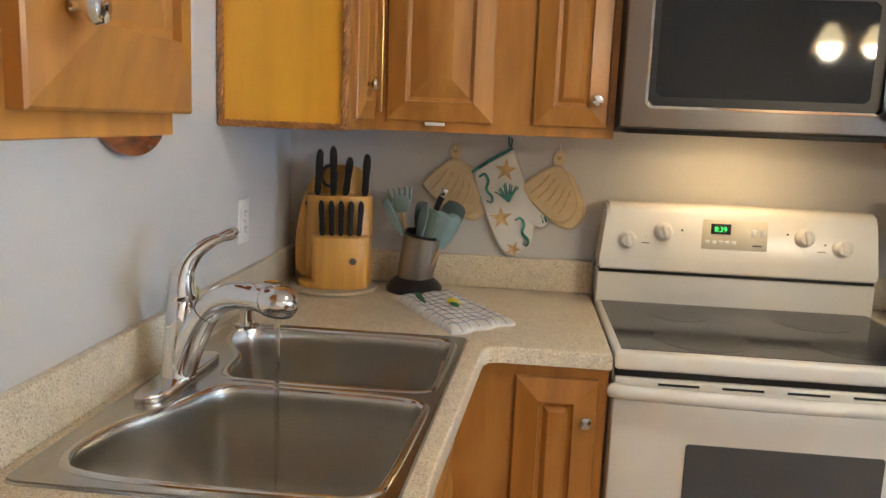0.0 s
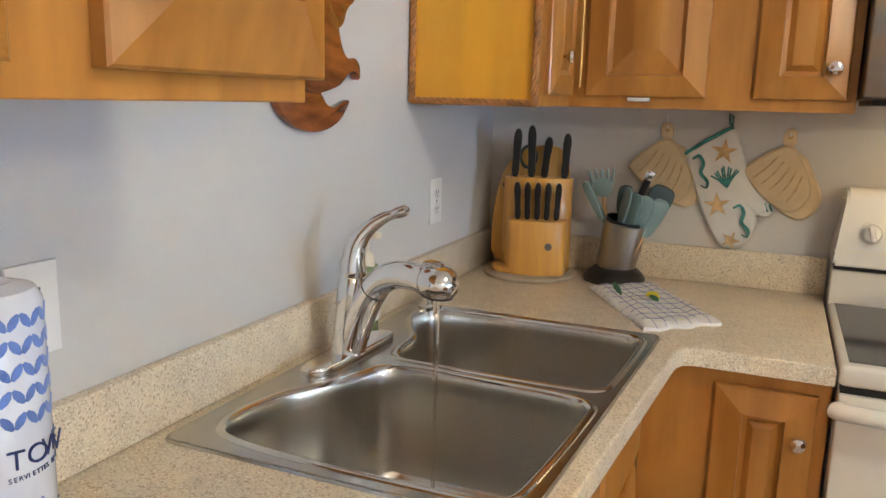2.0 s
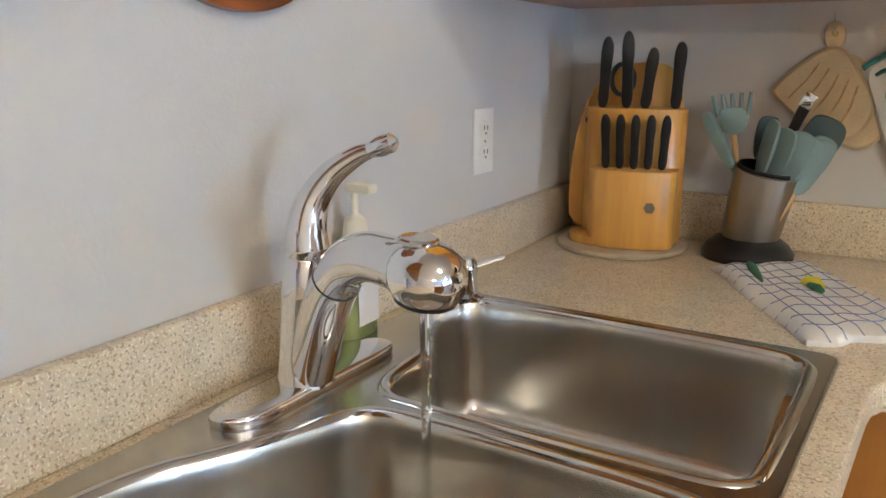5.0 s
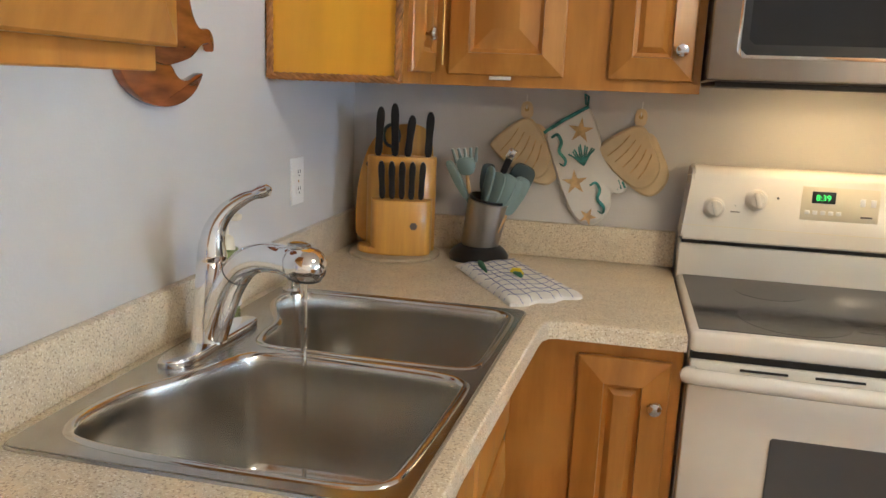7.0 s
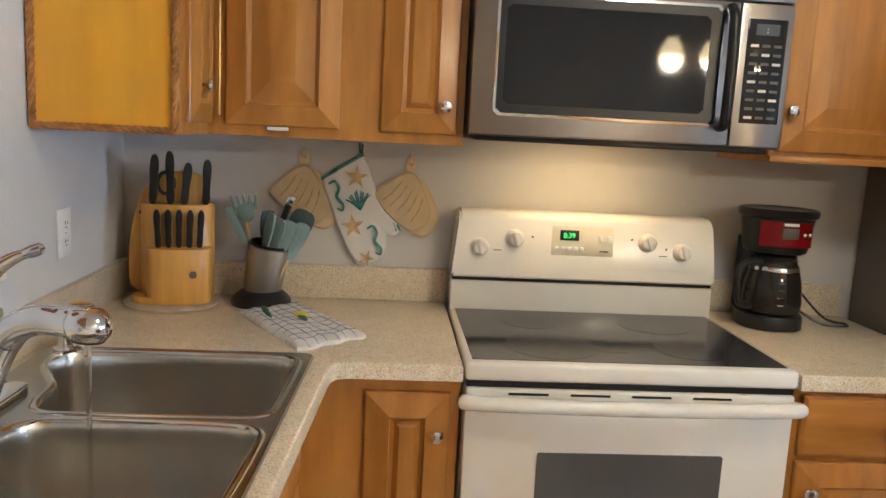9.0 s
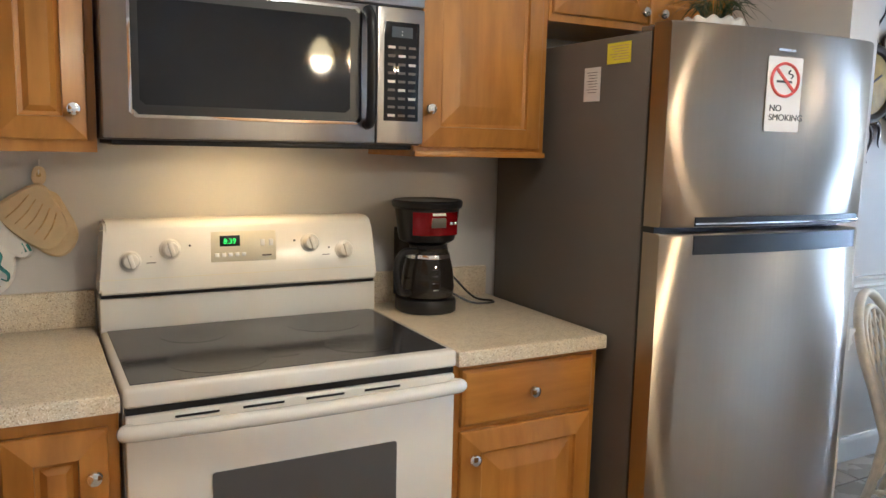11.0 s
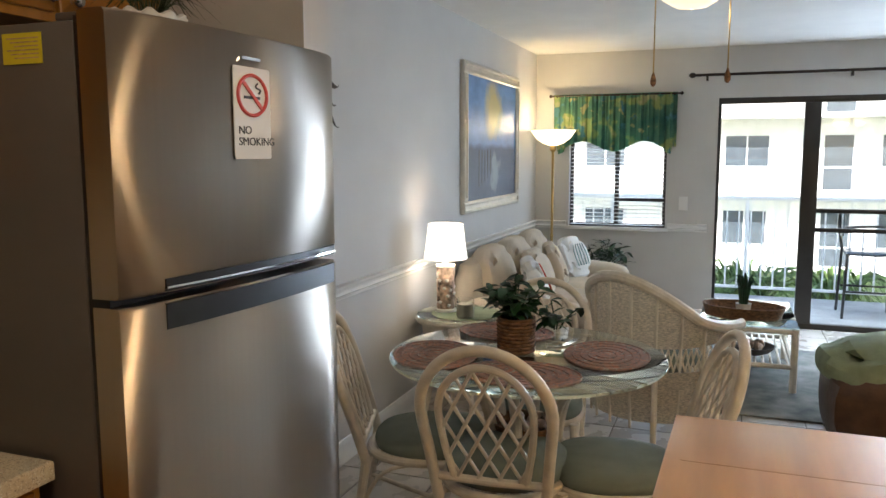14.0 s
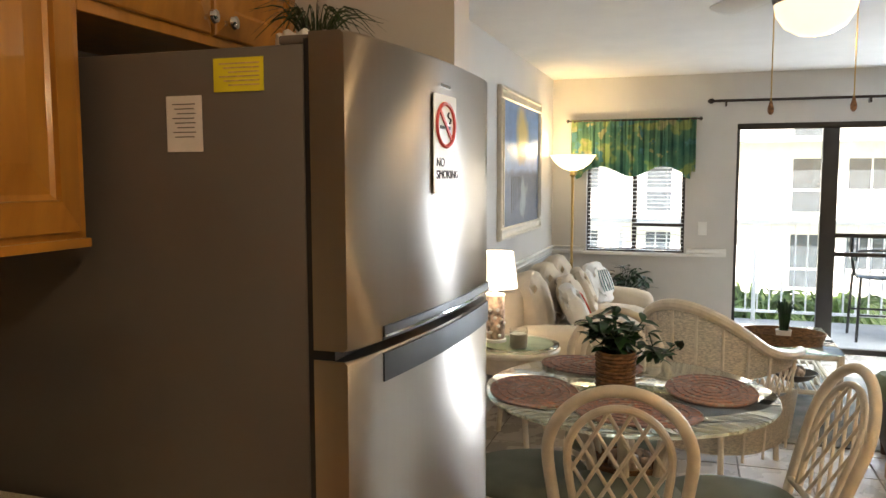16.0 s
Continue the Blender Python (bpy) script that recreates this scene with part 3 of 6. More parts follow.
panel_door(c, 0.190, 0.735, pose(0.178, 1.58, 0.475), (0.066, 0.275))
c = cabinet("base_cabinet", "honey maple base cabinet with a drawer over a door", 1.070, 1.522, 1.58, YB - 0.002, 0.10, 0.875)
panel_door(c, 0.410, 0.585, pose(1.294, 1.58, 0.405), (-0.175, 0.225))
d = part("drawer_front", moved(nested(0.410, 0.148, [(0, 0), (0, 0.013), (0.008, 0.018), (0.016, 0.0195)]), pose(1.294, 1.58, 0.786)), WOODX, c, smooth=12)
part("knob", moved(lathe([(0.0065, 0), (0.005, 0.008), (0.006, 0.013), (0.0135, 0.017), (0.0155, 0.022), (0.0135, 0.028), (0.007, 0.031)], 20), pose(1.294, 1.563, 0.786, 90)), CHROME, d, "round chrome knob")
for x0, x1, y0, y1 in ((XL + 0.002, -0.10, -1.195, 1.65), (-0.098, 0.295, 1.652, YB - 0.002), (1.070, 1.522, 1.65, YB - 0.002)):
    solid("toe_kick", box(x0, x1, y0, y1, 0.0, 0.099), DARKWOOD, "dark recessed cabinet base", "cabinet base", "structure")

# wall cabinets
c = cabinet("wall_cabinet", "honey maple wall cabinet over the counter", XL + 0.002, -0.335, -1.2, 0.724, 1.385, 2.10)
for y in (0.583, 0.165, -0.24, -0.65):
    panel_door(c, 0.308 if y > 0.5 else 0.365, 0.67, pose(-0.335, y, 1.745, 0, 0, 90), (-0.112 if y > 0.5 else 0.125, -0.250), rail=0.075, thick=0.016)
c = thing("wall_cabinet", "maple corner wall cabinet with rope-edged yellow side panel", "cabinet")
part("body", slab([(XL + 0.002, 1.620), (-0.331, 1.620), (-0.331, 1.872), (0.296, 1.872), (0.296, YB - 0.002), (XL + 0.002, YB - 0.002)], 1.383, 2.10), WOOD, c)
part("side_panel", box(XL + 0.006, -0.341, 1.614, 1.6195, 1.390, 2.10, 0.001, 1), PANELY, c, "golden yellow flat side panel")


def rope(a, b):
    a, b = Vector(a), Vector(b)
    n = max(6, int((b - a).length / 0.0055))
    u = (b - a).normalized()
    s = u.orthogonal().normalized()
    w = u.cross(s)
    bm = bmesh.new()
    for k in range(3):
        pts = [a + (b - a) * i / n + 0.0042 * (s * math.cos(i * 0.72 + k * 2.094) + w * math.sin(i * 0.72 + k * 2.094)) for i in range(n + 1)]
        join(bm, tube(pts, 0.0048, 6))
    part("rope_moulding", bm, ROPE, c, "twisted rope moulding")


rope((XL + 0.009, 1.609, 1.389), (XL + 0.009, 1.609, 2.10))
rope((-0.338, 1.609, 1.389), (-0.338, 1.609, 2.10))
rope((XL + 0.004, 1.609, 1.389), (-0.333, 1.609, 1.389))
panel_door(c, 0.205, 0.685, pose(-0.331, 1.757, 1.752, 0, 0, 90), (-0.028, -0.258), rail=0.045)
panel_door(c, 0.275, 0.685, pose(-0.150, 1.872, 1.752), rail=0.05)
panel_door(c, 0.188, 0.685, pose(0.184, 1.872, 1.752), (0.064, -0.275), rail=0.05)
part("hinge", tube([(-0.300, 1.852, 1.43), (-0.300, 1.852, 2.0)], 0.003, 8), BRASS, c)
part("bumper", box(-0.185, -0.135, 1.852, 1.868, 1.399, 1.4075, 0.001), PLASTIC, c)
c = cabinet("wall_cabinet", "honey maple wall cabinet beside the microwave", 1.088, 1.522, 1.872, YB - 0.002, 1.383, 2.10)
panel_door(c, 0.395, 0.685, pose(1.302, 1.872, 1.752), (-0.178, -0.24))
part("light_rail", box(1.088, 1.522, 1.860, 1.872, 1.383, 1.399, 0.002), WOODX, c)
c = cabinet("wall_cabinet", "honey maple cabinet above the fridge", 1.524, 2.280, 1.872, YB - 0.002, 1.785, 2.10)
for x in (1.715, 2.09):
    panel_door(c, 0.36, 0.28, pose(x, 1.872, 1.948), (0.15 if x < 1.8 else -0.15, -0.11))
c = cabinet("wall_cabinet", "honey maple cabinet above the microwave", 0.298, 1.086, 1.872, YB - 0.002, 1.845, 2.10)

# stove
st = thing("stove", "white freestanding electric range with a black ceramic cooktop", "stove")
X0, X1 = 0.302, 1.062
part("body", box(X0, X1, 1.585, 2.165, 0.06, 0.888, 0.004), WHITE, st)
part("cooktop_rim", box(X0 - 0.001, X1 + 0.001, 1.549, 2.10, 0.878, 0.921, 0.010, 3), WHITE, st)
ct = part("cooktop", box(0.317, 1.046, 1.574, 2.066, 0.918, 0.9225, 0.001, 1), COOKGLASS, st, "grey-black ceramic glass cooktop")
for x, y, r in ((0.52, 1.70, 0.112), (0.865, 1.70, 0.088), (0.51, 1.94, 0.080), (0.855, 1.94, 0.100)):
    part("burner", slab(circle(r, 40, x, y), 0.9224, 0.9229), RING, ct, "dark round burner zone")
part("hot_indicator", slab(round_loop([(0.635, 1.655), (0.70, 1.655), (0.70, 1.675), (0.635, 1.675)], 2), 0.9224, 0.9229), RING, ct)
part("riser", box(X0, X1, 2.062, 2.165, 0.90, 1.006, 0.004), WHITE, st)
part("vent_gap", box(X0 + 0.004, X1 - 0.004, 2.066, 2.16, 1.0055, 1.020), BLACK, st)
prof = [(2.044, 1.019), (2.040, 1.024), (2.052, 1.185), (2.060, 1.198), (2.075, 1.205), (2.165, 1.203), (2.165, 1.019)]
bm = bmesh.new()
ends = [[bm.verts.new((x + k * 0.016 * (z > 1.1), y, z)) for y, z in prof] for x, k in ((X0 - 0.002, 1), (X1 - 0.004, -1))]
bm.faces.new(ends[0])
bm.faces.new(ends[1])
for i in range(len(prof)):
    bm.faces.new((ends[0][i], ends[0][(i + 1) % len(prof)], ends[1][(i + 1) % len(prof)], ends[1][i]))
bmesh.ops.bevel(bm, geom=[e for e in bm.edges if len({round(v.co.x, 3) for v in e.verts}) == 1], offset=0.006, segments=2, affect="EDGES")
bg = part("backguard", bm, WHITE, st, "white control panel", smooth=40)
PY = pose(0, 2.046, 1.09, -5)
for x, kz in ((0.376, 1.104), (0.474, 1.131), (0.853, 1.134), (0.955, 1.110)):
    k = part("knob", moved(lathe([(0.027, 0), (0.027, 0.004), (0.0225, 0.007), (0.020, 0.022), (0.017, 0.026), (0.004, 0.027)], 26), Matrix.Translation((x, 2.0478, kz)) @ pose(0, 0, 0, 85)), WHITE, bg, "white burner knob")
    part("grip", moved(box(-0.006, 0.006, -0.0195, 0.0195, 0.02, 0.033, 0.003), Matrix.Translation((x, 2.0478, kz)) @ pose(0, 0, 0, 85, 0, 0) @ pose(0, 0, 0, 0, 0, 15)), WHITE, k)
    part("mark", moved(slab(circle(0.003, 10), 0, 0.001), Matrix.Translation((x + (0.05 if x < 0.6 else -0.045), 2.0476, kz + 0.007)) @ FACE_Y), INK, bg)
cp = part("control_panel", moved(box(0.578, 0.756, -0.0022, 0.004, 0.0, 0.083, 0.0015), PY), CREAM, bg, "cream clock panel")
part("display", moved(box(0.602, 0.656, -0.0042, 0.0, 0.042, 0.071, 0.0008), PY), BLACK, cp)
letters("8:39", 0.020, PY @ pose(0.611, -0.0045, 0.049, 90), GREENLED, cp, "clock_digits")
for i in range(5):
    part("button", moved(box(0.588 + i * 0.018, 0.600 + i * 0.018, -0.0034, 0.0, 0.014, 0.024, 0.001), PY), PLASTIC, cp)
for i in range(2):
    part("button", moved(box(0.712 + i * 0.024, 0.724 + i * 0.024, -0.0034, 0.0, 0.040, 0.058, 0.001), PY), PLASTIC, cp)
    part("dial_text", moved(box(0.415 + i * 0.475, 0.438 + i * 0.475, -0.0014, 0.0, 0.006, 0.0085), PY), GREY, bg)
part("panel_text", moved(box(0.716, 0.742, -0.0032, 0.0, 0.012, 0.016), PY), GREY, cp)
part("panel_line", moved(box(0.305, 1.05, -0.0012, 0.0, 0.0935, 0.095), PY), CREAM, bg)
part("panel_line", moved(box(0.30, 1.03, -0.0014, 0.0, -0.034, -0.0318), PY), CREAM, bg)
part("vent_slot", box(X0 + 0.004, X1 - 0.004, 1.562, 1.60, 0.862, 0.8755), BLACK, st)
od = part("oven_door", box(X0 + 0.002, X1 - 0.002, 1.553, 1.60, 0.27, 0.861, 0.006), WHITE, st)
part("oven_window", moved(slab(round_loop([(-0.215, -0.155), (-0.20, -0.155), (0.20, -0.155), (0.215, -0.155), (0.215, -0.14), (0.215, 0.14), (0.215, 0.155), (0.20, 0.155), (-0.20, 0.155), (-0.215, 0.155), (-0.215, 0.14), (-0.215, -0.14)], 2), 0, 0.0025), Matrix.Translation((0.688, 1.5525, 0.560)) @ FACE_Y), OVENGLASS, od, "dark grey oven window")
hp = curve([(X0 + 0.006, 1.548, 0.835), (X0 + 0.03, 1.522, 0.837), (0.682, 1.506, 0.838), (X1 - 0.03, 1.522, 0.837), (X1 - 0.006, 1.548, 0.835)], 8)
part("door_handle", tube(hp, 0.0165, 14, flat=0.9), WHITE, od, "white curved oven handle")
for i in range(4):
    part("vent_dash", box(0.40 + i * 0.14, 0.49 + i * 0.14, 1.551, 1.556, 0.848, 0.853), BLACK, od)
part("drawer", box(X0 + 0.002, X1 - 0.002, 1.556, 1.60, 0.07, 0.262, 0.006), WHITE, st)
for x in (X0 + 0.04, X1 - 0.04):
    part("foot", moved(lathe([(0.018, 0), (0.018, 0.02), (0.01, 0.062)], 12), pose(x, 1.64, 0)), BLACK, st)
    part("foot", moved(lathe([(0.018, 0), (0.018, 0.02), (0.01, 0.062)], 12), pose(x, 2.12, 0)), BLACK, st)

# microwave
mw = thing("microwave", "stainless steel over-the-range microwave with a black glass door", "microwave")
M0, M1, MF, MB, MT = 0.303, 1.083, 1.80, 1.413, 1.842
part("body", box(M0, M1, MF + 0.02, YB - 0.003, MB, MT, 0.003), GREY, mw)
part("vent_grille", box(M0, M1, MF + 0.002, MF + 0.03, 1.766, MT, 0.003), STEEL, mw)
dr = part("door", box(M0, 0.946, MF, MF + 0.03, MB + 0.004, 1.761, 0.005), STEEL, mw, "brushed steel door")
WL = [(-0.275, -0.132), (-0.262, -0.145), (0.262, -0.145), (0.275, -0.132), (0.275, 0.132), (0.262, 0.145), (-0.262, 0.145), (-0.275, 0.132)]
part("window_frame", moved(slab(WL, 0, 0.003, 0.001), Matrix.Translation((0.632, MF + 0.0005, 1.607)) @ FACE_Y), CHROME, dr)
part("window", moved(slab([(x * 0.975, y * 0.95) for x, y in WL], 0, 0.0042), Matrix.Translation((0.632, MF + 0.0005, 1.607)) @ FACE_Y), BLACK, dr)
part("window_glass", moved(slab([(x * 0.90, y * 0.80) for x, y in WL], 0, 0.005), Matrix.Translation((0.627, MF + 0.0005, 1.607)) @ FACE_Y), BLACKGLASS, dr, "black glass pane")
part("handle", tube(curve([(0.921, MF - 0.002, 1.463), (0.921, MF - 0.030, 1.48), (0.921, MF - 0.036, 1.59), (0.921, MF - 0.030, 1.71), (0.921, MF - 0.002, 1.748)], 6), 0.0135, 14), BLACK, dr, "black bar handle")
pn = part("control_panel", box(0.949, M1, MF, MF + 0.03, MB + 0.004, 1.761, 0.005), STEEL, mw)
part("keypad", box(0.968, 1.066, MF - 0.0025, MF + 0.002, 1.475, 1.725, 0.0015), BLACKGLASS, pn)
part("display", box(0.988, 1.046, MF - 0.0036, MF, 1.686, 1.713), OUTGLASS, pn)
letters(":", 0.022, pose(1.014, MF - 0.004, 1.692, 90), WRAP, pn, "clock_digits")
for r in range(9):
    for q in range(3):
        part("key", box(0.978 + q * 0.029, 0.998 + q * 0.029, MF - 0.0034, MF, 1.486 + r * 0.0215, 1.4925 + r * 0.0215), GREY if (r + q) % 4 else PAPER, pn)
part("underside", box(M0 + 0.02, M1 - 0.02, MF + 0.03, YB - 0.03, MB - 0.012, MB + 0.001, 0.003), BLACK, mw)
part("lamp_lens", box(0.50, 0.82, 1.95, 2.03, MB - 0.0125, MB - 0.0119), PLASTIC, mw)

# fridge
fr = thing("fridge", "stainless steel top-freezer fridge with dark grey sides", "fridge")
F0, F1 = 1.546, 2.275
part("body", box(F0, F1, 1.462, 2.165, 0.03, 1.712, 0.006), GREY, fr)


def fridge_door(name, z0, z1, notch):
    bm = bmesh.new()
    n = 20
    cols = []
    for i in range(n + 1):
        u = i / n
        y = 1.384 - 0.024 * (1 - (2 * u - 1) ** 2)
        y -= 0.042 * u
        if u < 0.02 or u > 0.98:
            y += 0.008
        cols.append([bm.verts.new((F0 + 0.002 + (F1 - F0 - 0.004) * u, yy, z)) for yy, z in ((1.452, z0), (y + 0.006, z0), (y, z0 + 0.006), (y, z1 - 0.006), (y + 0.006, z1), (1.452, z1))])
    for a, b in zip(cols, cols[1:]):
        for k in range(6):
            bm.faces.new((a[k], a[(k + 1) % 6], b[(k + 1) % 6], b[k]))
    bm.faces.new(cols[0])
    bm.faces.new(cols[-1])
    return part(name, bm, FRIDGESTEEL, fr, "brushed stainless steel door", smooth=45)


fz, fd = fridge_door("freezer_door", 1.222, 1.730, 0), fridge_door("fridge_door", 0.06, 1.206, 0)
part("gasket", box(F0 + 0.004, F1 - 0.004, 1.415, 1.462, 0.06, 1.72), BLACK, fr)


def pocket(z0, z1, mat, parent, out):
    bm = bmesh.new()
    cols = []
    for i in range(17):
        u = 0.13 + 0.83 * i / 16
        y = 1.384 - 0.024 * (1 - (2 * u - 1) ** 2) - 0.042 * u
        cols.append([bm.verts.new((F0 + (F1 - F0) * u, yy, z)) for yy, z in ((y + 0.02, z0), (y - out, z0 + 0.003), (y - out, z1 - 0.003), (y + 0.02, z1))])
    for a, b in zip(cols, cols[1:]):
        for k in range(4):
            bm.faces.new((a[k], a[(k + 1) % 4], b[(k + 1) % 4], b[k]))
    bm.faces.new(cols[0])
    bm.faces.new(cols[-1])
    part("handle", bm, mat, parent, smooth=40)


pocket(1.223, 1.252, BLACK, fz, 0.003)
pocket(1.228, 1.238, CHROME, fz, 0.006)
pocket(1.150, 1.205, BLACK, fd, 0.002)
part("hinge", box(F0 + 0.01, F0 + 0.07, 1.41, 1.51, 1.713, 1.728, 0.004), GREY, fr)
for x in (F0 + 0.05, F1 - 0.05):
    part("foot", moved(lathe([(0.02, 0), (0.02, 0.03)], 12), pose(x, 1.53, 0)), BLACK, fr)
    part("foot", moved(lathe([(0.02, 0), (0.02, 0.03)], 12), pose(x, 2.10, 0)), BLACK, fr)
part("brand_badge", box(1.865, 1.93, 1.336, 1.345, 1.676, 1.682), CHROME, fz)
sg = thing("no_smoking_sign", "white no smoking sign with a red ring on the freezer door", "sign", pose(1.897, 1.3385, 1.566, 0, 0, -3.3) @ Matrix.Diagonal((0.96, 1, 0.83, 1)))
part("plate", moved(slab(round_loop([(-0.064, -0.115), (-0.05, -0.115), (0.05, -0.115), (0.064, -0.115), (0.064, -0.10), (0.064, 0.10), (0.064, 0.115), (0.05, 0.115), (-0.05, 0.115), (-0.064, 0.115), (-0.064, 0.10), (-0.064, -0.10)], 2), 0, 0.002), FACE_Y), PLASTIC, sg)
part("red_ring", tube([(0.050 * math.cos(a * math.pi / 24), -0.002, 0.045 + 0.050 * math.sin(a * math.pi / 24)) for a in range(48)], 0.0048, 6, closed=True), RED, sg)
part("red_bar", moved(box(-0.05, 0.05, -0.0045, -0.002, -0.0045, 0.0045), pose(0, 0, 0.045, 0, 45)), RED, sg)
part("cigarette", box(-0.03, 0.026, -0.0034, -0.002, 0.036, 0.043), INK, sg)
part("smoke", tube(curve([(0.022, -0.003, 0.05), (0.028, -0.003, 0.06), (0.012, -0.003, 0.066), (0.018, -0.003, 0.076)], 4), 0.002, 6), INK, sg)
letters("NO\nSMOKING", 0.0285, pose(-0.051, -0.0024, -0.052, 90), INK, sg)
nt = thing("yellow_note", "yellow printed note stuck on the fridge side", "note", pose(1.5455, 1.577, 1.668) @ Matrix.Diagonal((1, 0.71, 0.60, 1)))
part("sheet", box(-0.0014, 0, -0.065, 0.065, -0.045, 0.045), YELLOW, nt)
for i in range(6):
    part("text_line", box(-0.0020, -0.0013, -0.055, 0.05 - (i % 3) * 0.012, 0.028 - i * 0.0115, 0.0315 - i * 0.0115), SAND, nt)
nt = thing("paper_note", "small white printed card stuck on the fridge side", "note", pose(1.5455, 1.682, 1.591) @ Matrix.Diagonal((1, 0.75, 0.70, 1)))
part("sheet", box(-0.0014, 0, -0.046, 0.046, -0.066, 0.066), PAPER, nt)
for i in range(8):
    part("text_line", box(-0.0020, -0.0013, -0.03 + (i % 2) * 0.004, 0.03 - (i % 3) * 0.006, 0.045 - i * 0.011, 0.0475 - i * 0.011), GREY, nt)

# ---- small things in the kitchen ----


def outlet(m, gang=1):
    o = thing("outlet", "white duplex wall outlet", "outlet", m)
    part("cover_plate", moved(slab([(-0.035, -0.057), (0.035, -0.057), (0.035, 0.057), (-0.035, 0.057)], 0, 0.006, 0.002), FACE_X), PLASTIC, o)
    for z in (-0.021, 0.021):
        r = part("receptacle", moved(slab(circle(0.0165, 20, 0, z, 0.0145), 0.005, 0.0085), FACE_X), PLASTIC, o)
        for y in (-0.006, 0.006):
            part("slot", box(0.0082, 0.0092, y - 0.001, y + 0.001, z - 0.001, z + 0.007), INK, r)
        part("slot", moved(slab(circle(0.0022, 10, 0, z - 0.007), 0.0082, 0.0092), FACE_X), INK, r)
    part("screw", moved(slab(circle(0.003, 12), 0.005, 0.0075), FACE_X), CHROME, o)
    return o


outlet(pose(XL + 0.0005, 1.768, 1.138))
outlet(pose(XL + 0.0005, 0.598, 1.135))

# knife block on its board
solid("round_board", moved(slab(circle(0.127, 48), 0, 0.010, 0.003), pose(-0.463, 2.045, 0.9145)), BOARD, "thin round pale wooden board under the knife block", "board")
kb = thing("knife_block", "two-tier bamboo knife block full of black-handled knives", "knife block", pose(-0.446, 2.046, 0.9252, 0, 0, 14) @ Matrix.Diagonal((1.0, 0.95, 1, 1)))
fr_loop = round_loop([(-0.075, -0.085), (0.075, -0.085), (0.085, -0.02), (0.085, 0.05), (-0.085, 0.05), (-0.085, -0.02)], 2)
part("front_tier", slab(fr_loop, 0, 0.150, 0.003), BAMBOO, kb)
part("rear_tier", slab(round_loop([(-0.09, -0.03), (0.09, -0.03), (0.095, 0.06), (-0.105, 0.06)], 2), 0, 0.262, 0.003), BAMBOO, kb)
part("back_panel", moved(slab(round_loop([(-0.128, 0.0), (0.085, 0.0), (0.088, 0.25), (0.07, 0.345), (-0.02, 0.350), (-0.085, 0.315), (-0.122, 0.22), (-0.134, 0.10)], 2), 0, 0.022, 0.004), pose(0, 0.066, 0.0, 90)), BAMBOO, kb)
part("foot", slab(round_loop([(-0.12, -0.075), (0.08, -0.085), (0.085, 0.06), (-0.12, 0.06)], 2), -0.0002, 0.018, 0.004), BAMBOO, kb)
part("badge", moved(slab(circle(0.011, 6), 0, 0.002), Matrix.Translation((0.035, -0.0825, 0.082)) @ FACE_Y), GREY, kb, "small grey diamond badge")


def knife(x, y, z, length, tilt, big):
    w = 0.0115 if big else 0.009
    h = slab(round_loop([(-w, 0), (w, 0), (w * 0.8, length * 0.45), (w * 1.1, length * 0.85), (w * 0.5, length), (-w * 0.6, length), (-w * 1.05, length * 0.8), (-w * 0.8, length * 0.4)], 2), -w * 0.62, w * 0.62, 0.002)
    k = part("knife", moved(h, pose(x, y, z, 90 + 10, 0, 0) @ pose(0, 0, 0, 0, 0, tilt)), BLACK, kb, "black riveted knife handle")
    part("bolster", moved(box(-w * 0.85, w * 0.85, -0.004, 0.004, -w * 0.55, w * 0.55), pose(x, y, z, 100)), CHROME, k)


for i, (x, l) in enumerate(((-0.068, 0.135), (-0.022, 0.145), (0.012, 0.115), (0.068, 0.125))):
    knife(x, 0.0, 0.262, l, (-3, 1, -6, -2)[i], True)
for i in range(5):
    knife(-0.052 + i * 0.026, -0.045, 0.150, 0.105, (i - 2) * -1.2, False)
part("scissors", moved(tube([(0.022 * math.cos(a * math.pi / 8), 0, 0.03 * math.sin(a * math.pi / 8)) for a in range(16)], 0.005, 8, closed=True), pose(-0.035, 0.045, 0.315)), DARKSAGE, kb, "grey scissor handles")
part("sharpener", moved(lathe([(0.006, 0), (0.011, 0.01), (0.011, 0.05), (0.006, 0.06)], 12), pose(-0.10, 0.03, 0.235, 80, 0, 60)), BLACK, kb)

# utensils in a tilted canister
uh = thing("utensil_holder", "tilted steel utensil holder full of sage silicone tools", "utensil holder", pose(-0.228, 2.072, 0.9145))
part("base", lathe([(0.082, 0), (0.083, 0.012), (0.072, 0.028), (0.055, 0.040), (0.03, 0.046)], 32), BLACK, uh)
TL = pose(0, 0, 0.035, 4, 10, 0)
part("canister", moved(lathe([(0.048, 0.0), (0.052, 0.006), (0.058, 0.132), (0.0605, 0.135), (0.0585, 0.136), (0.055, 0.13), (0.05, 0.02), (0.004, 0.015)], 36), TL), STEEL, uh)
part("inner_cup", moved(lathe([(0.050, 0.10), (0.0545, 0.140), (0.053, 0.142), (0.048, 0.10)], 30, False), TL), BLACK, uh)


def utensil(x, y, lean, turn, stem, head, mat, label):
    m = TL @ pose(x, y, 0.05, 0, 0, turn) @ pose(0, 0, 0, 0, lean)
    u = part("utensil", moved(tube([(0, 0, 0), (0, 0, stem * 0.6), (0, 0, stem)], [0.006, 0.0065, 0.005], 10), m), LIGHTWOOD if "wood" in label else mat, uh, label)
    part("utensil_head", moved(head, m @ Matrix.Translation((0, 0, stem))), mat, u)


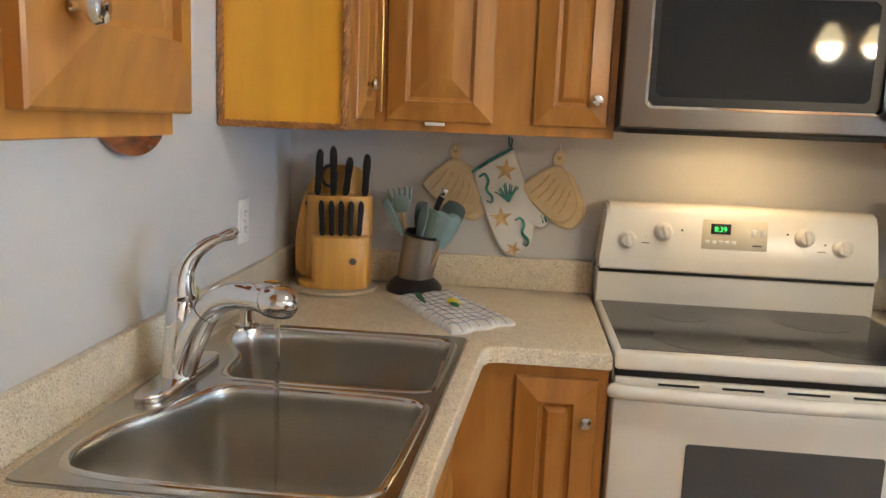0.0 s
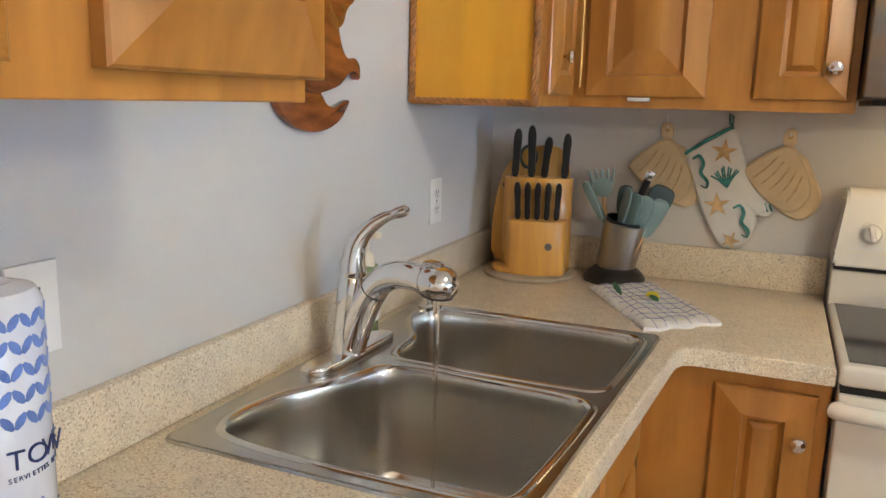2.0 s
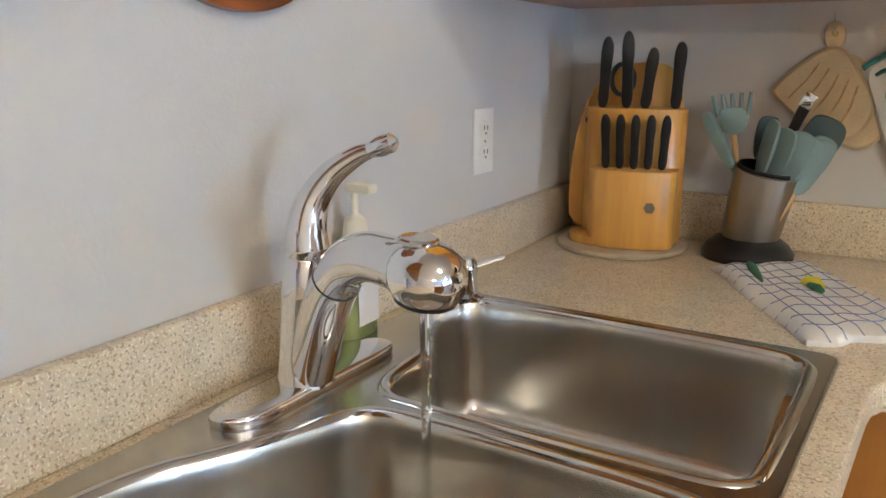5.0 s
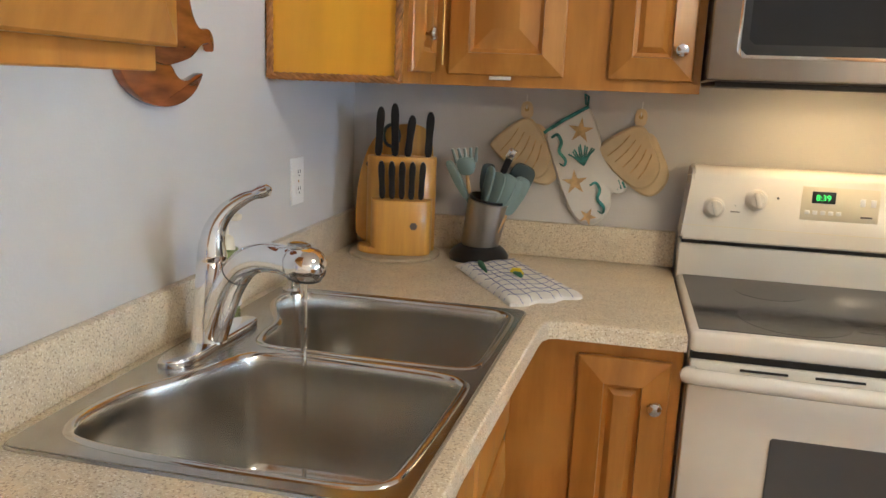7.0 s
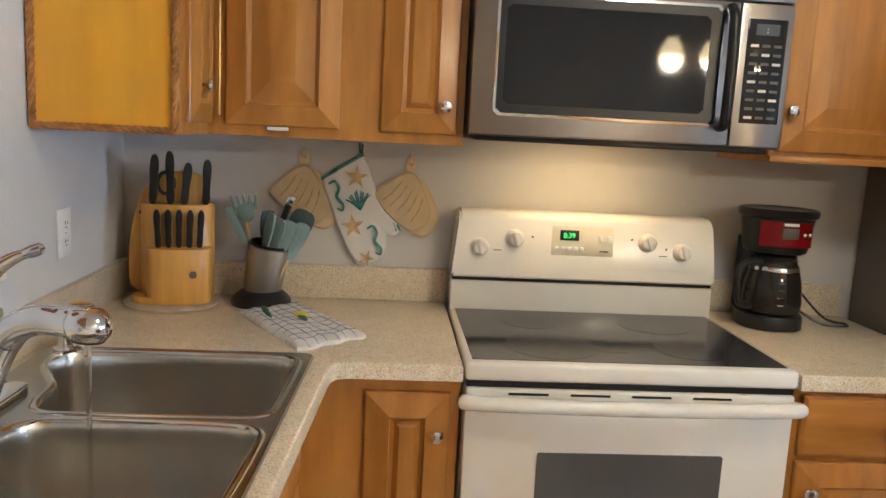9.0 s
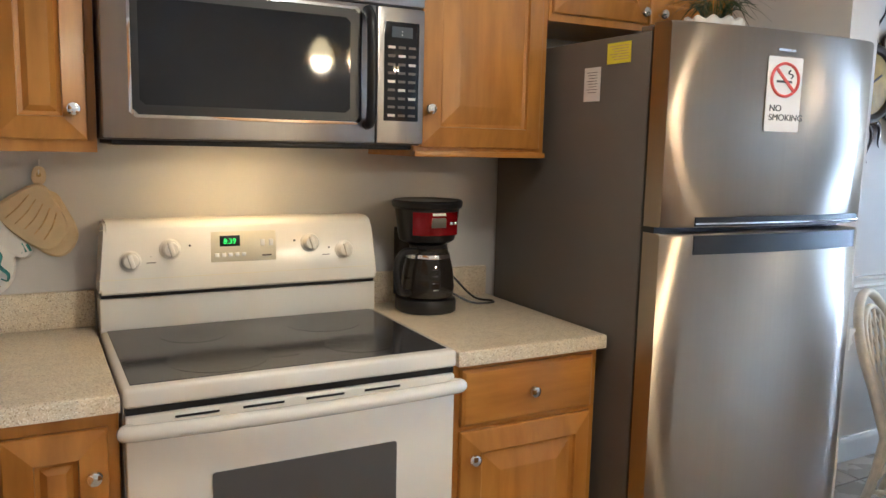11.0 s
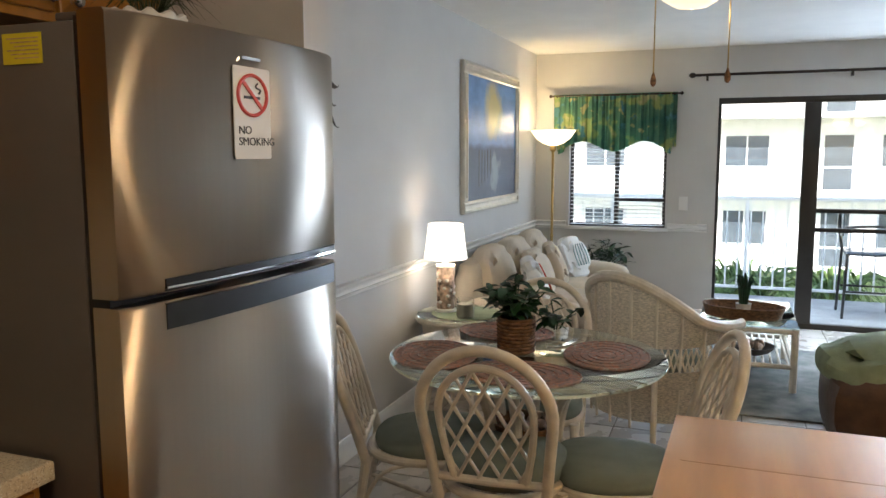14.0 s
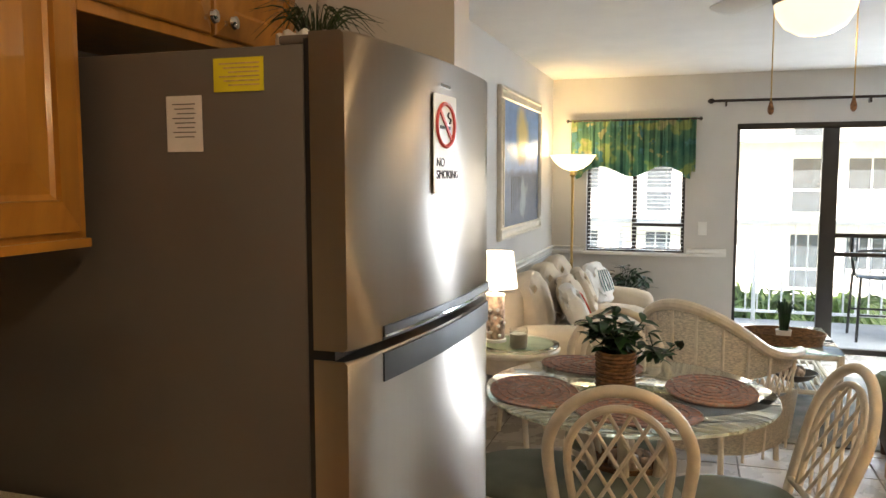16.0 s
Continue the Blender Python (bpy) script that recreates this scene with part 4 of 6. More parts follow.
def paddle(w, l, thick=0.006, cup=0.0):
    b = slab(round_loop([(-w * 0.3, 0), (w * 0.3, 0), (w * 0.5, l * 0.35), (w * 0.5, l * 0.85), (w * 0.3, l), (-w * 0.3, l), (-w * 0.5, l * 0.85), (-w * 0.5, l * 0.35)], 2), -thick / 2, thick / 2, 0.0015)
    bmesh.ops.rotate(b, verts=b.verts, matrix=Matrix.Rotation(radians(90), 3, "X"))
    return b


fork = paddle(0.05, 0.05, 0.012)
for i in range(5):
    join(fork, tube([(-0.026 + i * 0.013, 0, 0.035), (-0.034 + i * 0.017, -0.004, 0.075)], [0.0055, 0.0035], 8))
utensil(-0.034, 0.012, -17, 0, 0.140, fork, SAGE, "sage pasta server with wooden handle")
utensil(0.012, -0.034, -42, -12, 0.105, paddle(0.022, 0.115, 0.016), SAGE, "sage spatula handle up")
for k in range(5):
    utensil(-0.012 + k * 0.013, -0.026 + 0.006 * (k % 2), 3 + k * 4, -50 + k * 22, 0.078 - 0.004 * k, paddle(0.040 + 0.004 * (k % 3), 0.105 - 0.006 * (k % 2), 0.007), SAGE, "sage spatula with wooden handle")
utensil(0.026, 0.028, 15, 8, 0.105, paddle(0.066, 0.095, 0.024), DARKSAGE, "dark grey ladle")
utensil(0.034, 0.0, 17, 20, 0.070, paddle(0.050, 0.10, 0.008), SAGE, "sage spoon with wooden handle")
utensil(-0.012, 0.02, -4, 30, 0.095, paddle(0.040, 0.085, 0.007), DARKSAGE, "dark grey scraper")
tg = tube([(0, 0, 0), (0, 0, 0.17), (0.002, 0, 0.20)], [0.011, 0.009, 0.010], 10)
part("tongs", moved(tg, TL @ pose(0.0, 0.0, 0.06, 0, 8, 0)), BLACK, uh, "black tongs with a chrome cap")
part("tongs_cap", moved(box(-0.011, 0.011, -0.008, 0.008, 0, 0.028, 0.003), TL @ pose(0.028, 0.0, 0.258, 0, 20, 0)), CHROME, uh)

# checked towel with a packet
tw = thing("dish_towel", "folded white dish towel with blue window-pane checks", "towel")
quad = [Vector((-0.268, 1.950, 0)), Vector((-0.130, 2.070, 0)), Vector((0.075, 1.745, 0)), Vector((-0.070, 1.612, 0))]


def towel_at(u, v, lift=0.0):
    p = (quad[0] * (1 - u) + quad[1] * u) * (1 - v) + (quad[3] * (1 - u) + quad[2] * u) * v
    e = min(u, 1 - u, v, 1 - v)
    z = 0.917 + 0.012 * min(1, e * 14) ** 0.5 + 0.0035 * math.sin(u * 9 + v * 3) * math.sin(v * 7) + 0.006 * max(0, v - 0.85) / 0.15
    w = 0.004 * math.sin(u * 17 + v * 11)
    return Vector((p.x + w, p.y - w, z + lift))


bm = bmesh.new()
N = 22
g = [[bm.verts.new(towel_at(i / N, j / N)) for j in range(N + 1)] for i in range(N + 1)]
for i in range(N):
    for j in range(N):
        bm.faces.new((g[i][j], g[i + 1][j], g[i + 1][j + 1], g[i][j + 1]))
rim_e = [e for e in bm.edges if len(e.link_faces) == 1]
ex = bmesh.ops.extrude_edge_only(bm, edges=rim_e)
for v in ex["geom"]:
    if isinstance(v, bmesh.types.BMVert):
        v.co.z = 0.9146
cl = part("cloth", bm, CLOTH, tw, smooth=60)
for i in range(1, 7):
    part("stripe", tube([towel_at(i / 7, j / 20, 0.0004) for j in range(21)], 0.0008, 5), BLUE, cl)
for i in range(1, 10):
    part("stripe", tube([towel_at(j / 14, i / 10, 0.0004) for j in range(15)], 0.0008, 5), BLUE, cl)
pk = thing("sponge_packet", "small clear packet with a green and yellow label on the towel", "packet")
part("wrapper", tube([towel_at(0.30 - 0.14 * k / 6, 0.10 + 0.30 * k / 6, 0.006) for k in range(7)], [0.002, 0.006, 0.008, 0.007, 0.006, 0.004, 0.002], 8, flat=0.4), GREENP, pk)
part("label", tube([towel_at(0.55, 0.40, 0.007), towel_at(0.58, 0.46, 0.009), towel_at(0.60, 0.54, 0.006)], [0.008, 0.011, 0.006], 8, flat=0.4), YELLOW, pk, "yellow label")
part("label", tube([towel_at(0.52, 0.46, 0.007), towel_at(0.54, 0.52, 0.008), towel_at(0.55, 0.58, 0.006)], [0.004, 0.007, 0.004], 8, flat=0.4), GREENP, pk, "green label")

# mitts on hooks


def mitt_body(loop, thick):
    """A soft padded shape from an outline in x z, facing -y."""
    loop = round_loop(loop, 2)
    c = Vector((sum(p[0] for p in loop) / len(loop), sum(p[1] for p in loop) / len(loop)))
    b = bmesh.new()
    rings = []
    for k, d in ((1.0, 0), (1.0, thick * 0.4), (0.93, thick * 0.85), (0.7, thick), (0.3, thick * 1.1)):
        rings.append([b.verts.new((c.x + (x - c.x) * k, -d, c.y + (z - c.y) * k)) for x, z in loop])
    for a, d in zip(rings, rings[1:]):
        for i in range(len(a)):
            b.faces.new((a[i], a[(i + 1) % len(a)], d[(i + 1) % len(a)], d[i]))
    b.faces.new(rings[0])
    b.faces.new(rings[-1])
    return b


def pot_holder(x, z, turn):
    p = thing("pot_holder", "cream quilted pot holder mitt hanging on a wall hook", "pot holder", pose(x, YB - 0.003, z, 0, turn, 0), "pot holders on the wall")
    fan_loop = [(-0.020, -0.022), (-0.108, -0.088), (-0.100, -0.108), (-0.050, -0.158), (0.008, -0.196), (0.045, -0.190), (0.070, -0.150), (0.068, -0.115), (0.040, -0.065), (0.016, -0.022)]
    part("back_layer", moved(mitt_body(fan_loop, 0.012), pose(0.026, 0, -0.018)), QUILT, p)
    part("front_layer", moved(mitt_body(fan_loop, 0.016), pose(0, -0.010, 0)), QUILT, p)
    for k in range(5):
        part("seam", tube(curve([(-0.022 + k * 0.016, -0.0262, -0.050 - k * 0.011), (-0.045 + k * 0.019, -0.0285, -0.082 - k * 0.013), (-0.074 + k * 0.022, -0.0255, -0.112 - k * 0.013)], 3), 0.0018, 6), SAND, p)
    part("hanging_tab", moved(slab(round_loop([(-0.018, -0.025), (0.018, -0.025), (0.016, 0.022), (-0.016, 0.022)], 2), 0, 0.009, 0.002), FACE_Y), QUILT, p)
    part("eyelet", moved(slab(circle(0.006, 16), 0.0085, 0.0098), FACE_Y), BRASS, p)
    part("hook", tube([(0, -0.001, 0.04), (0, -0.004, 0.02), (0, -0.013, 0.002), (0, -0.016, 0.008)], 0.0016, 6), PLASTIC, p)


pot_holder(-0.130, 1.325, -4)
pot_holder(0.179, 1.318, 3)
om = thing("oven_mitt", "white oven mitt printed with teal seahorses and sand starfish", "oven mitt", pose(-0.022, YB - 0.003, 1.362, 0, -14, 0))
part("body", mitt_body([(-0.082, -0.080), (-0.05, -0.066), (0.035, -0.036), (0.056, -0.034), (0.066, -0.08), (0.072, -0.16), (0.078, -0.205), (0.112, -0.250), (0.120, -0.280), (0.095, -0.292), (0.073, -0.275), (0.068, -0.315), (0.040, -0.352), (-0.005, -0.365), (-0.042, -0.335), (-0.062, -0.25), (-0.072, -0.16)], 0.026), CLOTH, om)
part("cuff_trim", tube([(-0.078, -0.012, -0.082), (-0.02, -0.024, -0.058), (0.054, -0.014, -0.036)], 0.005, 8), TEAL, om)
part("loop", tube([(0.05, -0.01, -0.035), (0.058, -0.008, -0.01), (0.05, -0.006, 0.0), (0.046, -0.01, -0.03)], 0.003, 6), TEAL, om)


def star(x, z, r, turn):
    lp = [((r if i % 2 == 0 else r * 0.36) * math.sin(i * math.pi / 5 + turn), (r if i % 2 == 0 else r * 0.36) * math.cos(i * math.pi / 5 + turn)) for i in range(10)]
    part("starfish_print", moved(slab(lp, 0, 0.0016), Matrix.Translation((x, -0.0278, z)) @ FACE_Y), SAND, om)


def seahorse(x, z, s):
    part("seahorse_print", tube(curve([(x - 0.012 * s, -0.029, z + 0.036 * s), (x + 0.004 * s, -0.029, z + 0.040 * s), (x + 0.010 * s, -0.029, z + 0.02 * s), (x + 0.001 * s, -0.029, z), (x + 0.012 * s, -0.029, z - 0.022 * s), (x + 0.006 * s, -0.029, z - 0.036 * s), (x - 0.004 * s, -0.029, z - 0.028 * s)], 4), [0.004 + 0.004 * s * math.sin(i / 25 * 3.1) for i in range(25)], 6, flat=0.3), TEAL, om)


star(0.022, -0.095, 0.036, 0.3)
star(-0.018, -0.232, 0.036, 0.1)
star(0.0, -0.332, 0.026, 0.6)
seahorse(-0.046, -0.140, 1.15)
seahorse(0.034, -0.288, 1.15)
for k in range(9):
    part("coral_print", tube(curve([(0.014, -0.029, -0.190), (0.014 + (k - 4) * 0.005, -0.0293, -0.165), (0.014 + (k - 4) * 0.009 + 0.004 * (k % 2), -0.0288, -0.132 - abs(k - 4) * 0.005)], 3), 0.0024, 5), TEAL, om)
for k in range(4):
    part("wave_print", tube([(0.078 + k * 0.010, -0.0215, -0.235 - k * 0.006), (0.082 + k * 0.010, -0.0215, -0.272)], 0.0034, 5), TEAL, om)

# paper towel roll in its wrapper
pr = thing("paper_towel_roll", "wrapped white paper towel roll with a blue leaf pattern", "paper towel", pose(-0.574, 0.488, 0.9145, 0, 0, -40))
part("roll", lathe([(0.030, 0), (0.056, 0.002), (0.0585, 0.012), (0.0585, 0.265), (0.052, 0.278), (0.030, 0.284), (0.018, 0.279)], 40), WRAP, pr)
for row in range(5):
    for k in range(14):
        a = math.radians(k * 25.7 + row * 13)
        lp = round_loop([(0, -0.0125), (0.006, 0.0), (0, 0.0125), (-0.006, 0.0)], 1)
        for t_, dx in ((34, -0.0065), (-34, 0.0065)):
            m = pose(0, 0, 0, 0, 0, math.degrees(a) + (dx / 0.058) * 57.3) @ Matrix.Translation((0.0583, 0, 0.150 + row * 0.0255)) @ FACE_X @ pose(0, 0, 0, 0, 0, t_)
            part("leaf_print", moved(slab(lp, 0, 0.0009), m), WRAPBLUE, pr)


def round_text(words, size, z, a0, mat):
    for i, ch in enumerate(words):
        if ch != " ":
            letters(ch, size, pose(0, 0, 0, 0, 0, a0 + i * size * 0.66 / 0.059 * 57.3) @ Matrix.Translation((0.0588, 0, z)) @ FACE_X, mat, pr, "wrapper_lettering")


round_text("TOWELS", 0.030, 0.100, 16, NAVY)
round_text("SERVIETTES DE PAPIER", 0.0075, 0.087, 16, NAVY)
round_text("24080", 0.0105, 0.052, 20, WRAPBLUE)
round_text("160 2-Ply Sheets", 0.0072, 0.038, 16, NAVY)

# carved wooden wall art
wa = thing("wall_art", "glossy carved reddish-brown wooden bird wall art", "wall art", pose(XL + 0.001, 1.200, 1.492))


def carved(loop, t0, t1):
    return moved(slab(round_loop(loop, 2), t0, t1, 0.004), FACE_X)


part("crescent", carved([(-0.15, -0.03), (-0.135, -0.11), (-0.08, -0.155), (0.0, -0.168), (0.075, -0.15), (0.115, -0.11), (0.110, -0.102), (0.06, -0.12), (0.03, -0.115), (0.01, -0.09), (-0.05, -0.06), (-0.09, 0.02)], 0, 0.018), ARTWOOD, wa)
part("bird", carved([(-0.14, 0.05), (-0.12, -0.06), (-0.03, -0.10), (0.05, -0.085), (0.075, -0.075), (0.10, -0.055), (0.13, -0.05), (0.142, -0.072), (0.146, -0.04), (0.125, -0.022), (0.095, -0.03), (0.07, 0.0), (0.06, 0.05), (-0.02, 0.10)], 0.004, 0.024), ARTWOOD, wa)
part("bird", carved([(-0.12, 0.16), (-0.10, 0.05), (-0.01, 0.02), (0.06, 0.02), (0.09, 0.035), (0.10, 0.065), (0.13, 0.08), (0.14, 0.11), (0.115, 0.10), (0.085, 0.085), (0.07, 0.12), (0.02, 0.18)], 0.0, 0.020), ARTWOOD, wa)

# coffee maker
cm = thing("coffee_maker", "black and red drip coffee maker with a glass carafe", "coffee maker", pose(1.215, 2.035, 0.9145, 0, 0, -6))
part("base", slab(round_loop([(-0.088, -0.10), (0.088, -0.10), (0.09, 0.08), (-0.09, 0.08)], 2), 0, 0.042, 0.006), BLACK, cm)
part("back_column", slab(round_loop([(-0.075, 0.02), (0.075, 0.02), (0.085, 0.08), (-0.085, 0.08)], 2), 0.04, 0.25, 0.004), BLACK, cm)
hdm = part("brew_head", moved(lathe([(0.074, 0.212), (0.084, 0.218), (0.088, 0.235), (0.098, 0.312), (0.106, 0.318), (0.108, 0.332), (0.102, 0.338), (0.092, 0.334), (0.02, 0.335)], 36), pose(0, -0.012, 0)), BLACK, cm)
bm = bmesh.new()
band = [[bm.verts.new((0.0985 * math.sin(radians(a)), -0.012 - 0.0985 * math.cos(radians(a)), z)) for z in (0.238, 0.306)] for a in range(-46, 47, 4)]
for a, b in zip(band, band[1:]):
    bm.faces.new((a[0], b[0], b[1], a[1]))
bmesh.ops.solidify(bm, geom=bm.faces, thickness=0.003)
part("red_band", bm, REDP, hdm, "glossy red front panel")
part("display", box(-0.022, 0.022, -0.114, -0.106, 0.262, 0.290, 0.002), GREY, hdm)
for i in range(2):
    part("button", box(0.035 + i * 0.016, 0.045 + i * 0.016, -0.110 + i * 0.006, -0.098, 0.270, 0.278, 0.001), CHROME, hdm)
part("badge", box(-0.02, 0.02, -0.113, -0.108, 0.297, 0.304), PLASTIC, hdm)
cf = part("carafe", moved(lathe([(0.066, 0.043), (0.078, 0.050), (0.082, 0.075), (0.077, 0.13), (0.066, 0.175), (0.060, 0.188), (0.062, 0.195), (0.057, 0.195), (0.055, 0.187), (0.072, 0.13), (0.077, 0.075), (0.072, 0.053), (0.004, 0.050)], 32), pose(0, -0.025, 0)), COFFEE, cm, "glass carafe")
part("lid", moved(lathe([(0.056, 0.193), (0.058, 0.205), (0.04, 0.214), (0.004, 0.215)], 28), pose(0, -0.025, 0)), BLACK, cf)
part("handle", tube(curve([(-0.05, -0.06, 0.19), (-0.10, -0.075, 0.185), (-0.118, -0.08, 0.14), (-0.105, -0.075, 0.075), (-0.07, -0.06, 0.065)], 5), 0.011, 10), BLACK, cf)
part("band", moved(lathe([(0.0690, 0.166), (0.0695, 0.168), (0.0665, 0.178), (0.0655, 0.176)], 32, False), pose(0, -0.025, 0)), CHROME, cf)
for i in range(4):
    part("scale_mark", box(-0.012, 0.004, -0.1072 + i * 0.003, -0.1050 + i * 0.003, 0.075 + i * 0.02, 0.0775 + i * 0.02), PLASTIC, cf)
part("power_cord", tube(curve([(0.085, 0.06, 0.05), (0.12, 0.05, 0.03), (0.17, 0.02, 0.006), (0.23, 0.0, 0.006), (0.245, 0.03, 0.006), (0.20, 0.07, 0.012), (0.15, 0.12, 0.07), (0.13, 0.148, 0.10)], 6), 0.0036, 8), BLACK, cm)

# on top of the fridge
sh = thing("shell_planter", "white clam-shell ceramic planter with a trailing green plant", "planter", pose(1.955, 1.645, 1.7125) @ Matrix.Diagonal((0.75, 0.75, 0.85, 1)))
bm = bmesh.new()
rings = []
for r, z in ((0.05, 0), (0.085, 0.02), (0.10, 0.06), (0.098, 0.095), (0.088, 0.10), (0.085, 0.08)):
    rings.append([bm.verts.new((r * (1 + 0.045 * math.cos(11 * a)) * 1.3 * math.cos(a), r * (1 + 0.045 * math.cos(11 * a)) * math.sin(a), z + 0.006 * math.cos(11 * a) * (z > 0.05))) for a in (2 * math.pi * i / 72 for i in range(72))])
for a, b in zip(rings, rings[1:]):
    for i in range(72):
        bm.faces.new((a[i], a[(i + 1) % 72], b[(i + 1) % 72], b[i]))
bm.faces.new(rings[0])
bm.faces.new(rings[-1])
part("pot", bm, SHELL, sh)


def leaf_mesh(l, w, bend=0.25):
    b = bmesh.new()
    rows = []
    for i in range(5):
        t = i / 4
        ww = w * math.sin(math.pi * (0.08 + 0.9 * t)) / 2
        z = -bend * l * t * t
        rows.append([b.verts.new((l * t, -ww, z + ww * 0.25)), b.verts.new((l * t, 0, z)), b.verts.new((l * t, ww, z + ww * 0.25))])
    for a, c in zip(rows, rows[1:]):
        for k in range(2):
            b.faces.new((a[k], a[k + 1], c[k + 1], c[k]))
    return b


def bunch(n, spread, height, l, w, seed, droop=20, base=0.0):
    """Stems that fan out, each with leaves along it, as one mesh."""
    rnd = random.Random(seed)
    bm = bmesh.new()
    for i in range(n):
        a = rnd.uniform(0, 2 * math.pi)
        r = spread * math.sqrt(rnd.uniform(0.05, 1))
        top = Vector((r * math.cos(a), r * math.sin(a), base + height * rnd.uniform(0.55, 1.0) * (1 - 0.35 * r / spread)))
        pts = curve([(0.2 * top.x, 0.2 * top.y, base), (0.5 * top.x, 0.5 * top.y, base + 0.55 * (top.z - base)), top], 3)
        join(bm, tube(pts, 0.0022, 5))
        for k in range(6):
            p = pts[min(len(pts) - 1, 2 + k)]
            m = Matrix.Translation(p) @ pose(0, 0, 0, rnd.uniform(-25, 25), rnd.uniform(-40, droop), rnd.uniform(0, 360))
            s = rnd.uniform(0.7, 1.15)
            join(bm, leaf_mesh(l * s, w * s), m)
    return bm


def grass_bunch(n, spread, height, seed, width=0.004, fall=0.5):
    rnd = random.Random(seed)
    bm = bmesh.new()
    for i in range(n):
        a = rnd.uniform(0, 2 * math.pi)
        r = spread * rnd.uniform(0.3, 1)
        h = height * rnd.uniform(0.6, 1)
        x, y = math.cos(a), math.sin(a)
        join(bm, tube(curve([(0.02 * x, 0.02 * y, 0), (0.5 * r * x, 0.5 * r * y, h), (r * x, r * y, h * (1 - fall * rnd.random()))], 3), [width, width, width, width * 0.8, width * 0.6, width * 0.4, width * 0.15], 5, flat=0.3))
    return bm


part("foliage", moved(grass_bunch(90, 0.22, 0.10, 3, 0.0035, 0.9), pose(0, 0, 0.08)), LEAF, sh, "fine trailing leaves")

# peninsula
pn2 = thing("peninsula_counter", "breakfast peninsula with a honey-coloured wooden top", "counter")
part("top", slab([(0.98, -0.42), (2.195, -0.42), (2.195, 0.475), (0.98, 0.505)], 0.876, 0.914, 0.005), TOPWOOD, pn2, "honey wooden top with glossy finish")
part("base", box(1.02, 2.0, -0.30, 0.40, 0.0, 0.8755, 0.004), WOOD, pn2)
part("seam", moved(box(-0.0008, 0.0008, -0.40, 0.45, 0.9138, 0.9143), pose(1.93, 0.0, 0.0)), WOODX, pn2)

# kitchen lamps: an unseen ceiling mount added for the fill light, then the chandelier
kl = thing("ceiling_light", "unseen round ceiling mount added above the kitchen fill light", "ceiling light", pose(0.90, 0.70, H))
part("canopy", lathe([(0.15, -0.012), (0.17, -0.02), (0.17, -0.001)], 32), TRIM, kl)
cg = thing("chandelier", "brass chandelier with three lit bell glass shades", "chandelier", pose(1.93, -1.2, 0))
part("stem", lathe([(0.05, 2.384), (0.05, 2.36), (0.01, 2.34), (0.01, 2.05), (0.03, 2.03), (0.035, 1.98), (0.01, 1.95)][::-1], 16), BRASS, cg)
for k in range(3):
    m = pose(0, 0, 0, 0, 0, 120 * k + 20)
    arm = part("arm", moved(tube(curve([(0.02, 0, 1.99), (0.10, 0, 1.95), (0.15, 0, 2.0), (0.16, 0, 2.06)], 5), 0.008, 8), m), BRASS, cg)
    part("shade", moved(lathe([(0.075, 1.90), (0.068, 1.945), (0.045, 1.99), (0.028, 2.02)], 24, False), m @ pose(0.16, 0, 0.03)), BELL, arm, "glowing bell shade")

# ---- dining area ----
table = thing("dining_table", "round glass-topped dining table on a whitewashed rattan pedestal", "table", pose(3.23, 1.07, 0))
part("glass_top", slab(circle(0.51, 64), 0.728, 0.741, 0.004), TABLEGLASS, table, "clear bevelled glass top with a green edge")
for k in range(6):
    a = k * math.pi / 3
    part("leg", tube(curve([(0.24 * math.cos(a), 0.24 * math.sin(a), 0.006), (0.13 * math.cos(a), 0.13 * math.sin(a), 0.30), (0.15 * math.cos(a), 0.15 * math.sin(a), 0.55), (0.25 * math.cos(a), 0.25 * math.sin(a), 0.714)], 6), 0.021, 10), RATTAN, table)
for r, z in ((0.25, 0.716), (0.145, 0.40), (0.235, 0.03)):
    part("ring", tube([(r * math.cos(a * math.pi / 16), r * math.sin(a * math.pi / 16), z) for a in range(32)], 0.012, 8, closed=True), RATTAN, table)
bk = thing("basket", "woven basket of shells under the table", "basket", pose(3.23, 1.07, 0.40))
part("bowl", lathe([(0.07, 0.012), (0.11, 0.03), (0.128, 0.085), (0.12, 0.085), (0.09, 0.04), (0.004, 0.035)], 28), BASKET, bk)
rnd = random.Random(5)
for i in range(14):
    part("shell", moved(lathe([(0.002, -0.02), (0.018, -0.012), (0.024, 0), (0.016, 0.014), (0.002, 0.022)], 10), pose(rnd.uniform(-0.07, 0.07), rnd.uniform(-0.07, 0.07), rnd.uniform(0.055, 0.10), rnd.uniform(0, 180), rnd.uniform(0, 180))), SHELLS, bk)

MATM = material("woven_placemat", (0.36, 0.20, 0.16), 0.9, vary=0.25, scale=70, bump=0.9, bump_scale=150, second=(0.20, 0.17, 0.17), spots=[(60, 0.40, (0.50, 0.22, 0.15)), (45, 0.38, (0.42, 0.42, 0.36))])


def placemat(x, y, turn):
    p = thing("placemat", "oval woven multicolour rust and grey placemat", "placemat", pose(x, y, 0.7415, 0, 0, turn), "placemats on the dining table")
    bm = slab(circle(0.205, 48, 0, 0, 0.155), 0, 0.004, 0.001)
    part("mat", bm, MATM, p)
    for k in range(5):
        s = 1 - k * 0.19
        part("braid", tube([(0.203 * s * math.cos(a * math.pi / 24), 0.153 * s * math.sin(a * math.pi / 24), 0.0035) for a in range(48)], 0.0042, 6, closed=True), MATM, p)


